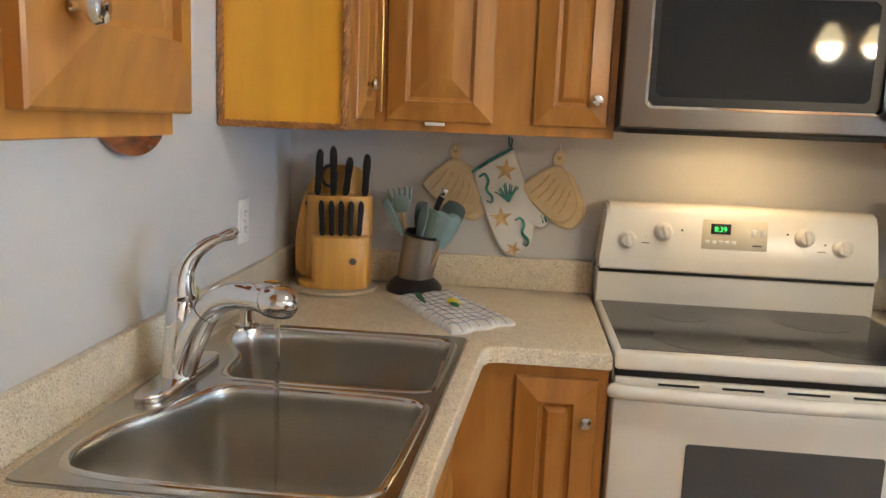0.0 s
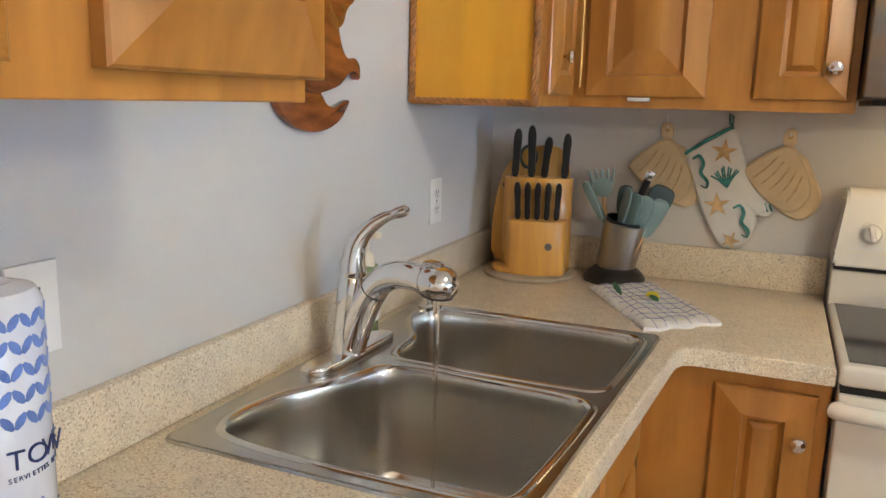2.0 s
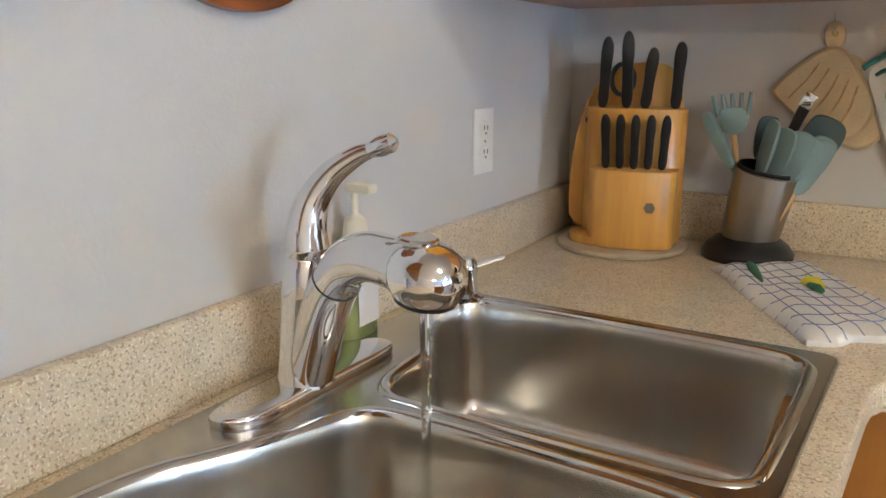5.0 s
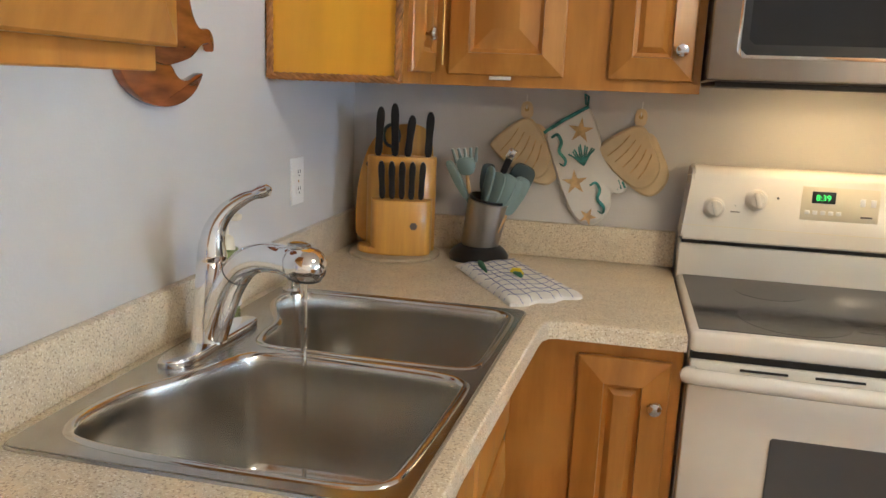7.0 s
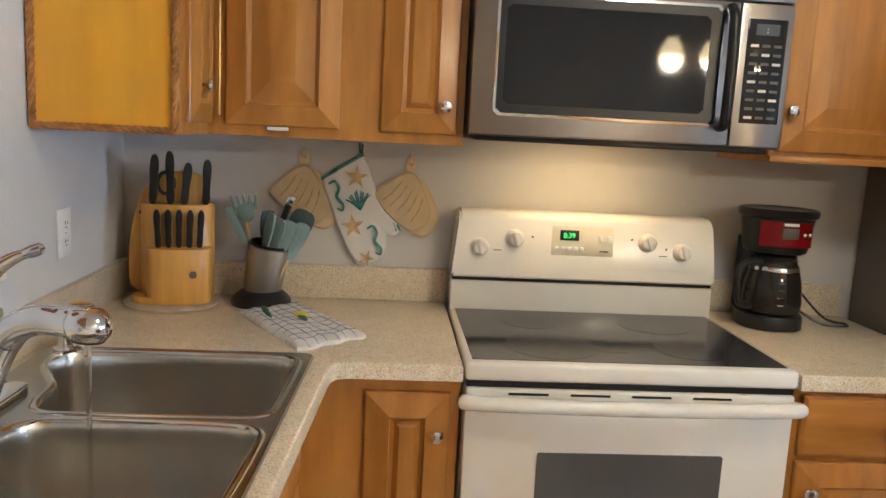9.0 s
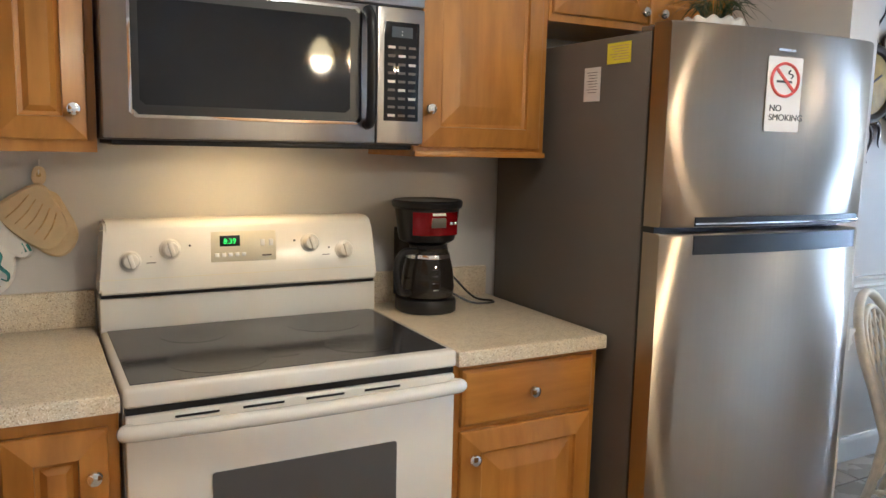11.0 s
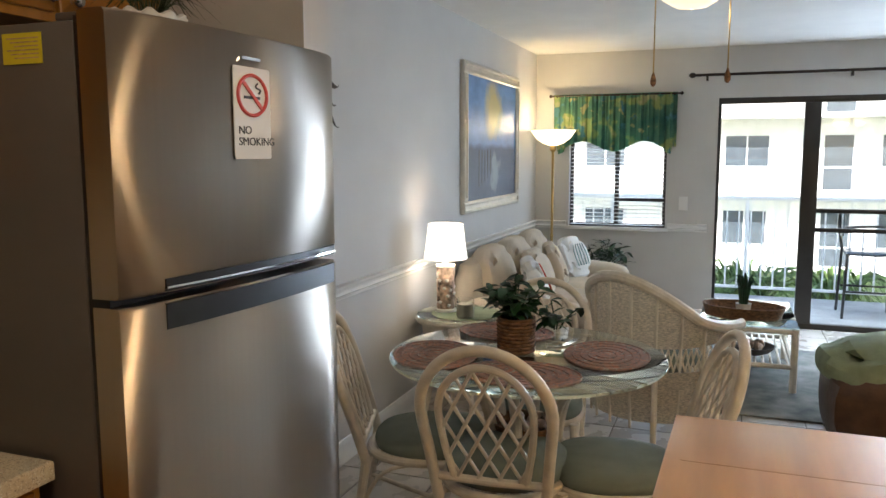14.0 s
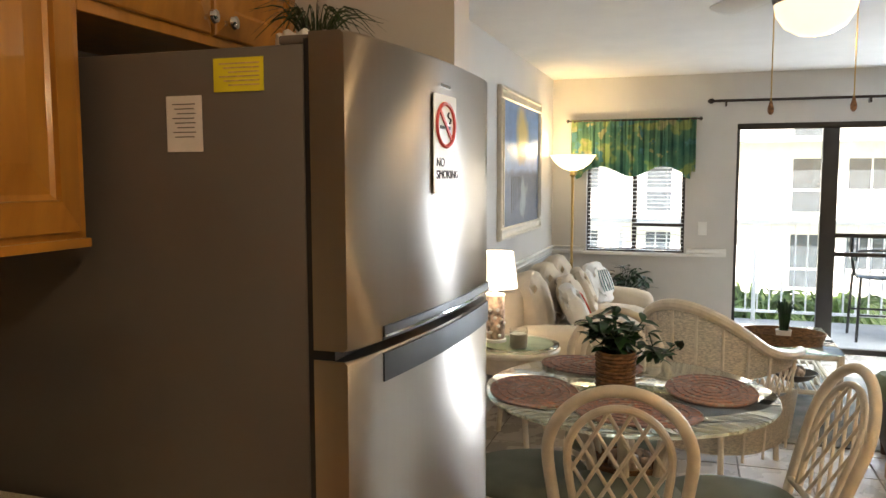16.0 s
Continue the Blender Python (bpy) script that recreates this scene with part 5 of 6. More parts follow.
placemat(3.30, 0.785, 8)
placemat(3.10, 1.385, 20)
placemat(2.955, 1.02, 90)
placemat(3.54, 1.235, 80)

pp = thing("potted_plant", "dark green leafy plant in a woven basket pot", "plant", pose(3.245, 1.115, 0.7415))
part("pot", lathe([(0.058, 0), (0.064, 0.01), (0.068, 0.125), (0.072, 0.135), (0.064, 0.135), (0.06, 0.11), (0.004, 0.105)], 28), BASKET, pp)
for k in range(9):
    part("weave", tube([((0.0655 + 0.0004 * k + 0.0015 * math.sin(a * 1.3 + k * 1.6)) * math.cos(a * math.pi / 20), (0.0655 + 0.0004 * k + 0.0015 * math.sin(a * 1.3 + k * 1.6)) * math.sin(a * math.pi / 20), 0.010 + k * 0.0135) for a in range(40)], 0.006, 6, closed=True), BASKET, pp)
part("foliage", bunch(26, 0.115, 0.20, 0.065, 0.034, 2, 25, 0.11), LEAF, pp, "glossy dark green leaves")
part("foliage", moved(bunch(8, 0.10, 0.13, 0.055, 0.03, 9, 35, 0.09), pose(0.05, -0.14, 0.0)), LEAF, pp)


def dining_chair(m):
    """A rattan chair that faces +x: hooped lattice back, cushioned seat."""
    c = thing("dining_chair", "whitewashed rattan dining chair with lattice back and sage cushion", "chair", m, "rattan chairs round the dining table")
    lean = lambda y, z: (-0.215 - 0.16 * max(0, z - 0.42) / 0.53, y, z)
    pts = curve([lean(-0.175, 0.40), lean(-0.19, 0.56)] + [lean(0.205 * math.cos(math.pi - math.pi * k / 8), 0.72 + 0.225 * math.sin(math.pi * k / 8)) for k in range(9)] + [lean(0.19, 0.56), lean(0.175, 0.40)], 4)
    pts = [Vector((p.x, -p.y, p.z)) for p in pts]
    part("back_hoop", tube(pts, 0.0185, 12), RATTAN, c)
    ins = curve([lean(-0.115, 0.475), lean(-0.138, 0.60)] + [lean(0.148 * math.cos(math.pi - math.pi * k / 8), 0.715 + 0.172 * math.sin(math.pi * k / 8)) for k in range(9)] + [lean(0.138, 0.60), lean(0.115, 0.475)], 4)
    part("inner_hoop", tube(ins, 0.0125, 10), RATTAN, c)
    part("cross_bar", tube([lean(-0.18, 0.475), lean(0, 0.470), lean(0.18, 0.475)], 0.0145, 10), RATTAN, c)

    def inside(y, z):
        if z < 0.48:
            return False
        w = 0.120 + 0.028 * min(1, (z - 0.475) / 0.2)
        return abs(y) < w if z < 0.715 else (y / 0.148) ** 2 + ((z - 0.715) / 0.172) ** 2 < 1

    for sgn in (-1, 1):
        for k in range(-4, 5):
            run = []
            for i in range(61):
                z = 0.44 + 0.48 * i / 60
                y = k * 0.066 + sgn * (z - 0.68) * 0.52
                if inside(y, z):
                    run.append(lean(y, z))
            if len(run) > 4:
                p = [Vector(run[0]), Vector(run[len(run) // 2]), Vector(run[-1])]
                part("lattice_cane", tube([q + Vector((0.003 * sgn, 0, 0)) for q in p], 0.0062, 7), RATTAN, c)
    loop3 = [(x, y, 0.405) for x, y in round_loop([(0.235, 0.215), (0.235, -0.215), (-0.215, -0.185), (-0.215, 0.185)], 3)]
    part("seat_frame", tube(loop3, 0.017, 10, closed=True), RATTAN, c)
    cs = round_loop([(0.245, 0.225), (0.245, -0.225), (-0.20, -0.19), (-0.20, 0.19)], 3)
    cx = sum(x for x, _ in cs) / len(cs)
    bm = bmesh.new()
    rings = [[bm.verts.new((cx + (x - cx) * k, y * k, z)) for x, y in cs] for k, z in ((0.90, 0.412), (0.98, 0.422), (1.0, 0.440), (0.985, 0.460), (0.93, 0.474), (0.75, 0.482), (0.35, 0.486))]
    for a, d in zip(rings, rings[1:]):
        for i in range(len(a)):
            bm.faces.new((a[i], a[(i + 1) % len(a)], d[(i + 1) % len(a)], d[i]))
    bm.faces.new(rings[0])
    bm.faces.new(rings[-1])
    part("cushion", bm, CUSHION, c, "sage green seat cushion", smooth=60)
    for sx, sy, x0, y0 in ((0.255, 0.215, 0.205, 0.185), (0.255, -0.215, 0.205, -0.185), (-0.30, 0.20, -0.215, 0.175), (-0.30, -0.20, -0.215, -0.175)):
        part("leg", tube(curve([(sx, sy, 0.0), (x0 + (sx - x0) * 0.35, y0 + (sy - y0) * 0.35, 0.20), (x0, y0, 0.41)], 5), [0.015] + [0.0175] * 10, 10), RATTAN, c)
    part("stretcher", tube([(0.225, 0.195, 0.17), (-0.245, -0.182, 0.17)], 0.010, 8), RATTAN, c)
    part("stretcher", tube([(0.225, -0.195, 0.185), (-0.245, 0.182, 0.185)], 0.010, 8), RATTAN, c)
    for sy in (-1, 1):
        part("brace", tube(curve([(0.235, 0.20 * sy, 0.22), (0.15, 0.197 * sy, 0.36), (0.0, 0.19 * sy, 0.395), (-0.15, 0.183 * sy, 0.36), (-0.235, 0.18 * sy, 0.22)], 4), 0.008, 8), RATTAN, c)
    part("brace", tube(curve([(0.235, -0.19, 0.24), (0.222, -0.10, 0.36), (0.222, 0.10, 0.36), (0.235, 0.19, 0.24)], 4), 0.008, 8), RATTAN, c)
    part("brace", tube(curve([(-0.23, -0.17, 0.24), (-0.215, -0.08, 0.36), (-0.215, 0.08, 0.36), (-0.23, 0.17, 0.24)], 4), 0.008, 8), RATTAN, c)
    return c


def chair_pose(x, y, turn):
    """Sets the hoop's top at (x, y) and turns the chair to face that way."""
    a = radians(turn)
    return pose(x + 0.375 * math.cos(a), y + 0.375 * math.sin(a), 0, 0, 0, turn) @ Matrix.Diagonal((1, 1, 0.965, 1))


ch = dining_chair(chair_pose(2.575, 1.045, 4))
for x, y, turn in ((3.03, 1.79, -72), (4.09, 1.19, 186), (3.18, 0.33, 103)):
    copy_thing(ch, chair_pose(x, y, turn))

# ceiling fan
fan = thing("ceiling_fan", "ceiling fan with light blades and a lit frosted bowl light", "ceiling fan", pose(3.12, 0.52, 0))
part("canopy", lathe([(0.02, 2.30), (0.06, 2.32), (0.07, 2.384)], 24), BRONZE, fan)
part("rod", lathe([(0.012, 2.24), (0.012, 2.31)], 12), BRONZE, fan)
part("motor", lathe([(0.05, 2.085), (0.10, 2.10), (0.12, 2.14), (0.12, 2.20), (0.08, 2.235), (0.02, 2.25)], 32), BRONZE, fan)
lk = part("light_kit", lathe([(0.120, 2.035), (0.125, 2.045), (0.13, 2.07), (0.06, 2.087)], 32), BRONZE, fan)
part("glass_bowl", lathe([(0.004, 1.935), (0.05, 1.942), (0.09, 1.966), (0.115, 2.005), (0.121, 2.036)], 32, False), FROST, lk, "glowing frosted bowl")
for k in range(5):
    m = pose(0, 0, 0, 0, 0, 72 * k + 25)
    bl = part("blade", moved(slab(round_loop([(0.17, -0.05), (0.55, -0.068), (0.62, -0.05), (0.62, 0.05), (0.55, 0.068), (0.17, 0.05)], 2), -0.003, 0.003, 0.001), m @ pose(0, 0, 2.135, 10)), TRIM, fan, "pale fan blade")
    part("blade_arm", moved(tube([(0.10, 0, 2.125), (0.16, 0, 2.120), (0.23, 0, 2.130)], 0.010, 8, flat=0.5), m), BRONZE, bl)
for dx, dy in ((0.035, 0.115), (-0.02, -0.115)):
    p = part("pull_chain", tube([(dx, dy, 2.04), (dx, dy, 1.74)], 0.0022, 6), BRASS, fan)
    part("pull_knob", moved(lathe([(0.003, 0), (0.009, 0.008), (0.010, 0.02), (0.006, 0.035), (0.003, 0.045)], 12), pose(dx, dy, 1.70)), BASKET, p)

# clock, hanging and picture
sc = thing("sun_clock", "bronze sunburst wall clock with an aged yellow face", "clock", pose(3.36, YD - 0.002, 1.715))
part("face", moved(slab(circle(0.135, 40), 0, 0.02, 0.004), FACE_Y), material("aged_face", (0.42, 0.27, 0.06), 0.5, vary=0.2, scale=14), sc, "mottled yellow clock face")
part("rim", tube([(0.15 * math.cos(a * math.pi / 24), -0.016, 0.15 * math.sin(a * math.pi / 24)) for a in range(48)], 0.021, 10, closed=True), BRONZE, sc)
for k in range(3):
    part("coil", tube([((0.158 + 0.010 * k) * math.cos(a * math.pi / 24), -0.026 + 0.008 * k, (0.158 + 0.010 * k) * math.sin(a * math.pi / 24)) for a in range(48)], 0.005, 6, closed=True), BRASS, sc)
for k in range(22):
    a = k * 2 * math.pi / 22
    l = 0.17 if k % 2 else 0.125
    pts = [(0.17 + l * t, 0.022 * math.sin(t * 5.5) * (1 if k % 2 else 0.7), 0) for t in [i / 8 for i in range(9)]]
    ray = tube([(x * math.cos(a) - y * math.sin(a), -0.012, x * math.sin(a) + y * math.cos(a)) for x, y, _ in pts], [0.020 * (1 - i / 8) ** 0.8 + 0.002 for i in range(9)], 8, flat=0.45)
    part("ray", ray, BRONZE, sc, "wavy bronze ray")
for ang, l in ((60, 0.08), (-30, 0.11)):
    part("hand_of_clock", moved(box(-0.004, 0.004, -0.024, -0.021, 0, l), pose(0, 0, 0, 0, ang)), INK, sc)
hg = thing("picture", "dark thin-framed picture on the partition", "picture")
part("frame", box(2.4155, 2.428, 1.447, 1.90, 1.08, 1.98, 0.002), BRONZE, hg)
pic = thing("painting", "large silver-framed painting of a sun over a blue sea and pier", "painting", pose(6.135, YD - 0.001, 1.59))
PW, PH = 1.43, 1.03
for a, (w, h, x, z) in enumerate(((PW, 0.085, 0, PH / 2 - 0.0425), (PW, 0.085, 0, -PH / 2 + 0.0425), (0.085, PH - 0.17, -PW / 2 + 0.0425, 0), (0.085, PH - 0.17, PW / 2 - 0.0425, 0))):
    part("frame_rail", moved(nested(w, h, [(0, 0), (0, 0.025), (0.008, 0.034), (0.022, 0.034), (0.028, 0.024), (0.036, 0.022)]), pose(x, 0, z)), material("silver_frame", (0.62, 0.58, 0.50), 0.35, 0.5, vary=0.06, scale=14) if a == 0 else bpy.data.materials["silver_frame"], pic, smooth=15)


def painted():
    """Sky, sun and sea laid out over the canvas by height and distance."""
    m = material("painted_canvas", (0.16, 0.30, 0.55), 0.4, vary=0.12, scale=6, stretch=(1, 1, 2.5), second=(0.10, 0.22, 0.45), bump=0.4, bump_scale=60)
    n, link = m.node_tree.nodes, m.node_tree.links.new
    b = n["Principled BSDF"]
    base = b.inputs["Base Color"].links[0].from_socket
    co = n.new("ShaderNodeTexCoord")
    sep = n.new("ShaderNodeSeparateXYZ")
    link(co.outputs["Object"], sep.inputs[0])
    nz = n.new("ShaderNodeTexNoise")
    nz.inputs["Scale"].default_value = 7
    link(co.outputs["Object"], nz.inputs["Vector"])

    def layer(value, lo, hi, colour, under):
        r = n.new("ShaderNodeMapRange")
        r.inputs[1].default_value, r.inputs[2].default_value = lo, hi
        link(value, r.inputs[0])
        x = n.new("ShaderNodeMix")
        x.data_type = "RGBA"
        x.inputs[7].default_value = (*colour, 1)
        link(r.outputs[0], x.inputs[0])
        link(under, x.inputs[6])
        return x.outputs[2]

    def add(a, b_, k):
        q = n.new("ShaderNodeMath")
        q.operation = "MULTIPLY_ADD"
        link(a, q.inputs[0])
        q.inputs[1].default_value = k
        link(b_, q.inputs[2])
        return q.outputs[0]

    out = layer(add(nz.outputs[0], sep.outputs["Z"], -0.06), -0.06, -0.10, (0.035, 0.065, 0.13), base)
    d = n.new("ShaderNodeVectorMath")
    d.operation = "DISTANCE"
    d.inputs[1].default_value = (0.0, 0.0, 0.22)
    link(co.outputs["Object"], d.inputs[0])
    out = layer(add(nz.outputs[0], d.outputs["Value"], 0.22), 0.36, 0.24, (0.62, 0.50, 0.20), out)
    d2 = n.new("ShaderNodeVectorMath")
    d2.operation = "DISTANCE"
    d2.inputs[1].default_value = (0.02, 0.0, -0.22)
    link(co.outputs["Object"], d2.inputs[0])
    out = layer(add(nz.outputs[0], d2.outputs["Value"], 0.5), 0.40, 0.30, (0.26, 0.32, 0.38), out)
    link(out, b.inputs["Base Color"])
    return m


part("canvas", box(-PW / 2 + 0.08, PW / 2 - 0.08, -0.018, -0.002, -PH / 2 + 0.08, PH / 2 - 0.08), painted(), pic, "painted blue sea under a yellow sun")
for k in range(5):
    part("pier_post", box(-0.36 + k * 0.07, -0.345 + k * 0.07, -0.0192, -0.0178, -0.34 + 0.02 * k, -0.08), BRONZE, pic)

# ---- living room ----
et = thing("end_table", "round whitewashed rattan end table with a glass top", "side table", pose(4.62, 1.80, 0))
part("glass_top", slab(circle(0.26, 40), 0.566, 0.576, 0.003), TABLEGLASS, et)
part("top_ring", tube([(0.25 * math.cos(a * math.pi / 20), 0.25 * math.sin(a * math.pi / 20), 0.548) for a in range(40)], 0.017, 8, closed=True), RATTAN, et)
part("skirt", lathe([(0.225, 0.44), (0.235, 0.54), (0.228, 0.54), (0.218, 0.44)], 36, False), RATTAN, et)
for k in range(4):
    a = k * math.pi / 2 + 0.6
    part("leg", tube(curve([(0.22 * math.cos(a), 0.22 * math.sin(a), 0), (0.18 * math.cos(a), 0.18 * math.sin(a), 0.25), (0.225 * math.cos(a), 0.225 * math.sin(a), 0.54)], 4), 0.016, 8), RATTAN, et)
solid("table_mat", moved(slab(circle(0.20, 40), 0, 0.004, 0.001), pose(4.61, 1.77, 0.5765)), THROW, "round green woven table mat", "table mat")
tl = thing("table_lamp", "lit table lamp with a shell-filled glass base and white shade", "lamp", pose(4.62, 1.90, 0.581))
part("foot", lathe([(0.062, 0), (0.062, 0.014), (0.05, 0.018)], 28), TRIM, tl)
part("glass_column", lathe([(0.050, 0.018), (0.052, 0.022), (0.052, 0.255), (0.048, 0.262), (0.004, 0.263)], 28), SHELLS, tl, "glass cylinder of shells")
rnd = random.Random(8)
for i in range(36):
    a = rnd.uniform(0, 2 * math.pi)
    part("shell", moved(lathe([(0.002, -0.012), (0.010, -0.006), (0.013, 0), (0.008, 0.009), (0.002, 0.014)], 8), pose(0.047 * math.cos(a), 0.047 * math.sin(a), rnd.uniform(0.035, 0.24), rnd.uniform(0, 180), rnd.uniform(0, 180))), SHELL if i % 3 else SHELLS, tl)
part("cap", lathe([(0.055, 0.258), (0.055, 0.27), (0.015, 0.276), (0.012, 0.33)], 24), TRIM, tl)
part("shade", lathe([(0.125, 0.305), (0.100, 0.505)], 36, False), SHADE, tl, "glowing white drum shade")
cd = thing("candle", "cream candle in a glass jar on the end table", "candle", pose(4.50, 1.74, 0.581))
part("wax", lathe([(0.043, 0.004), (0.046, 0.01), (0.046, 0.075), (0.004, 0.076)], 24), WAX, cd)
part("jar", lathe([(0.044, 0), (0.049, 0.006), (0.049, 0.105), (0.047, 0.105), (0.047, 0.078)], 24, False), GLASS, cd)


def soft(w, d, h, r, bulge=0.03):
    """A padded block on z = 0: rounded, with a swelling top."""
    b = box(-w / 2, w / 2, -d / 2, d / 2, 0, h)
    bmesh.ops.subdivide_edges(b, edges=b.edges, cuts=5, use_grid_fill=True)
    for v in b.verts:
        x, y, z = v.co.x / (w / 2), v.co.y / (d / 2), v.co.z / (h / 2) - 1
        k = 1 - r * (abs(x * y) ** 3 + abs(x * z) ** 3 + abs(y * z) ** 3)
        v.co = Vector((x * w / 2 * k, y * d / 2 * k, h / 2 + z * h / 2 * k))
        v.co.z += bulge * (1 - x * x) * (1 - y * y) * (1 if z > 0 else 0)
    return b


so = thing("sofa", "cream upholstered sofa with loose cushions along the wall", "sofa", pose(6.03, 1.56, 0))
part("base", moved(soft(2.02, 0.86, 0.26, 0.04, 0), pose(0, 0, 0.06)), SOFA, so)
for k in (-1, 0, 1):
    part("seat_cushion", moved(soft(0.55, 0.70, 0.16, 0.12), pose(k * 0.56, -0.08, 0.31)), SOFA, so)
    part("back_cushion", moved(soft(0.56, 0.22, 0.44, 0.16), pose(k * 0.56, 0.24, 0.42, -14)), SOFA, so)
part("backrest", moved(soft(1.98, 0.18, 0.52, 0.06), pose(0, 0.38, 0.28)), SOFA, so)
for sx in (-1, 1):
    part("arm", moved(soft(0.19, 0.86, 0.30, 0.10), pose(sx * 0.93, 0, 0.27)), SOFA, so)
for sx in (-0.9, 0.9):
    for sy in (-0.36, 0.36):
        part("foot", moved(lathe([(0.022, 0), (0.026, 0.065)], 10), pose(sx, sy, 0)), DARKWOOD, so)
for i, (x, y, turn, mat, lab) in enumerate(((-0.55, -0.06, 18, CLOTH, "white throw pillow with a coral print"), (-0.15, 0.02, -8, SOFA, "cream throw pillow"), (0.35, 0.0, 12, SOFA, "cream throw pillow"), (0.72, -0.06, -20, CLOTH, "white throw pillow with a teal print"))):
    pl = thing("throw_pillow", lab + " on the sofa", "pillow", pose(6.03 + x, 1.56 + y, 0.475, -24, 0, turn))
    part("cover", moved(soft(0.38, 0.14, 0.36, 0.26, 0.0), pose(0, 0, 0)), mat, pl)
    if mat is CLOTH:
        for k in range(5):
            part("print", tube(curve([(-0.08 + 0.04 * k, -0.072, 0.09), (-0.09 + 0.045 * k, -0.074, 0.18), (-0.06 + 0.035 * k, -0.070, 0.27)], 3), 0.007, 6, flat=0.3), TEAL if x > 0 else RED, pl)

fl = thing("floor_lamp", "brass torchiere floor lamp with a lit glass bowl", "lamp", pose(7.22, 1.85, 0))
part("base", lathe([(0.14, 0), (0.14, 0.015), (0.10, 0.03), (0.02, 0.045)], 28), BRASS, fl)
part("pole", lathe([(0.012, 0.04), (0.012, 0.75), (0.018, 0.76), (0.012, 0.78), (0.012, 1.50), (0.03, 1.52), (0.02, 1.56)], 14), BRASS, fl)
part("glass_bowl", lathe([(0.03, 1.555), (0.09, 1.575), (0.15, 1.62), (0.195, 1.685), (0.20, 1.69)], 32, False), BOWL, fl, "glowing alabaster glass bowl")
fp = thing("floor_plant", "leafy green plant in a dark pot beside the sofa", "plant", pose(7.28, 1.42, 0))
part("pot", lathe([(0.09, 0), (0.12, 0.02), (0.14, 0.48), (0.13, 0.48), (0.11, 0.42), (0.004, 0.42)], 24), BRONZE, fp)
part("foliage", bunch(34, 0.27, 0.36, 0.10, 0.035, 4, 30, 0.42), LEAF, fp, "dense green leaves")

# wicker armchair
WK = material("wicker_weave", (0.70, 0.61, 0.48), 0.45, vary=0.18, scale=55, stretch=(1, 1, 3), bump=0.9, bump_scale=150)
ac = thing("wicker_armchair", "whitewashed wicker barrel armchair with a curved hooped back", "armchair", pose(4.68, 0.78, 0, 0, 0, -30) @ Matrix.Diagonal((0.88, 0.88, 0.97, 1)))


def rim_point(u, k=1.0):
    """u from -1 (one arm) to 1 (the other): the rim of the curved back."""
    a = u * 1.95
    x = 0.05 - 0.36 * math.cos(a) * (1.0 + 0.25 * (abs(u) > 0.8))
    y = 0.40 * math.sin(a * 0.93)
    z = 0.60 + 0.29 * max(0.0, math.cos(u * math.pi * 0.53)) ** 1.5
    if abs(u) > 0.72:
        x += (abs(u) - 0.72) * 0.75
    return Vector((x, y * k, z))


U = [-1 + 2 * i / 40 for i in range(41)]
part("rim", tube([rim_point(u) for u in U], 0.030, 10), RATTAN, ac, "wrapped rattan rim")


def shell_band(z_of, z_to, name):
    bm = bmesh.new()
    rows = []
    for u in U:
        p = rim_point(u)
        rows.append([bm.verts.new((p.x * (0.90 + 0.10 * t), p.y * (0.93 + 0.07 * t), z_of(p) + (z_to(p) - z_of(p)) * t)) for t in [i / 6 for i in range(7)]])
    for a, b in zip(rows, rows[1:]):
        for i in range(6):
            bm.faces.new((a[i], b[i], b[i + 1], a[i + 1]))
    bmesh.ops.solidify(bm, geom=bm.faces, thickness=0.012)
    part(name, bm, WK, ac, smooth=60)


shell_band(lambda p: 0.12, lambda p: 0.40, "lower_weave")
shell_band(lambda p: 0.52, lambda p: p.z - 0.005, "upper_weave")
for i in range(0, 40):
    for s in (0, 1):
        a, b = rim_point(U[i]), rim_point(U[i + 1])
        p, q = (a, b) if s else (b, a)
        part("open_weave_cane", tube([(p.x * 0.93, p.y * 0.95, 0.40), (q.x * 0.95, q.y * 0.965, 0.52)], 0.0055, 6), RATTAN, ac)
for u in U[1::4]:
    p = rim_point(u)
    part("stake", tube([(p.x * 0.90, p.y * 0.93, 0.08), (p.x * 0.96, p.y * 0.97, 0.45), (p.x, p.y, p.z)], 0.009, 8), RATTAN, ac)
part("seat_cushion", moved(soft(0.52, 0.56, 0.12, 0.14), pose(0.03, 0, 0.36)), CUSHION, ac)
part("seat_deck", slab(circle(0.30, 28, 0.0, 0.0, 0.33), 0.33, 0.36), RATTAN, ac)
for x, y in ((0.30, 0.30), (0.30, -0.30), (-0.25, 0.25), (-0.25, -0.25)):
    part("leg", tube([(x * 1.05, y * 1.05, 0), (x, y, 0.36)], 0.018, 8), RATTAN, ac)

# coffee table with tray
cf2 = thing("coffee_table", "whitewashed rattan coffee table with a glass top and slatted shelf", "coffee table", pose(6.02, 0.24, 0))
part("glass_top", box(-0.45, 0.45, -0.29, 0.29, 0.412, 0.422, 0.003), TABLEGLASS, cf2)
for x, y in ((-0.43, -0.27), (-0.43, 0.27), (0.43, -0.27), (0.43, 0.27)):
    part("leg", tube([(x, y, 0), (x, y, 0.41)], 0.022, 10), RATTAN, cf2)
for y in (-0.27, 0.27):
    for z in (0.39, 0.17):
        part("rail", tube([(-0.45, y, z), (0.45, y, z)], 0.016, 8), RATTAN, cf2)
for x in (-0.43, 0.43):
    for z in (0.39, 0.17):
        part("rail", tube([(x, -0.28, z), (x, 0.28, z)], 0.016, 8), RATTAN, cf2)
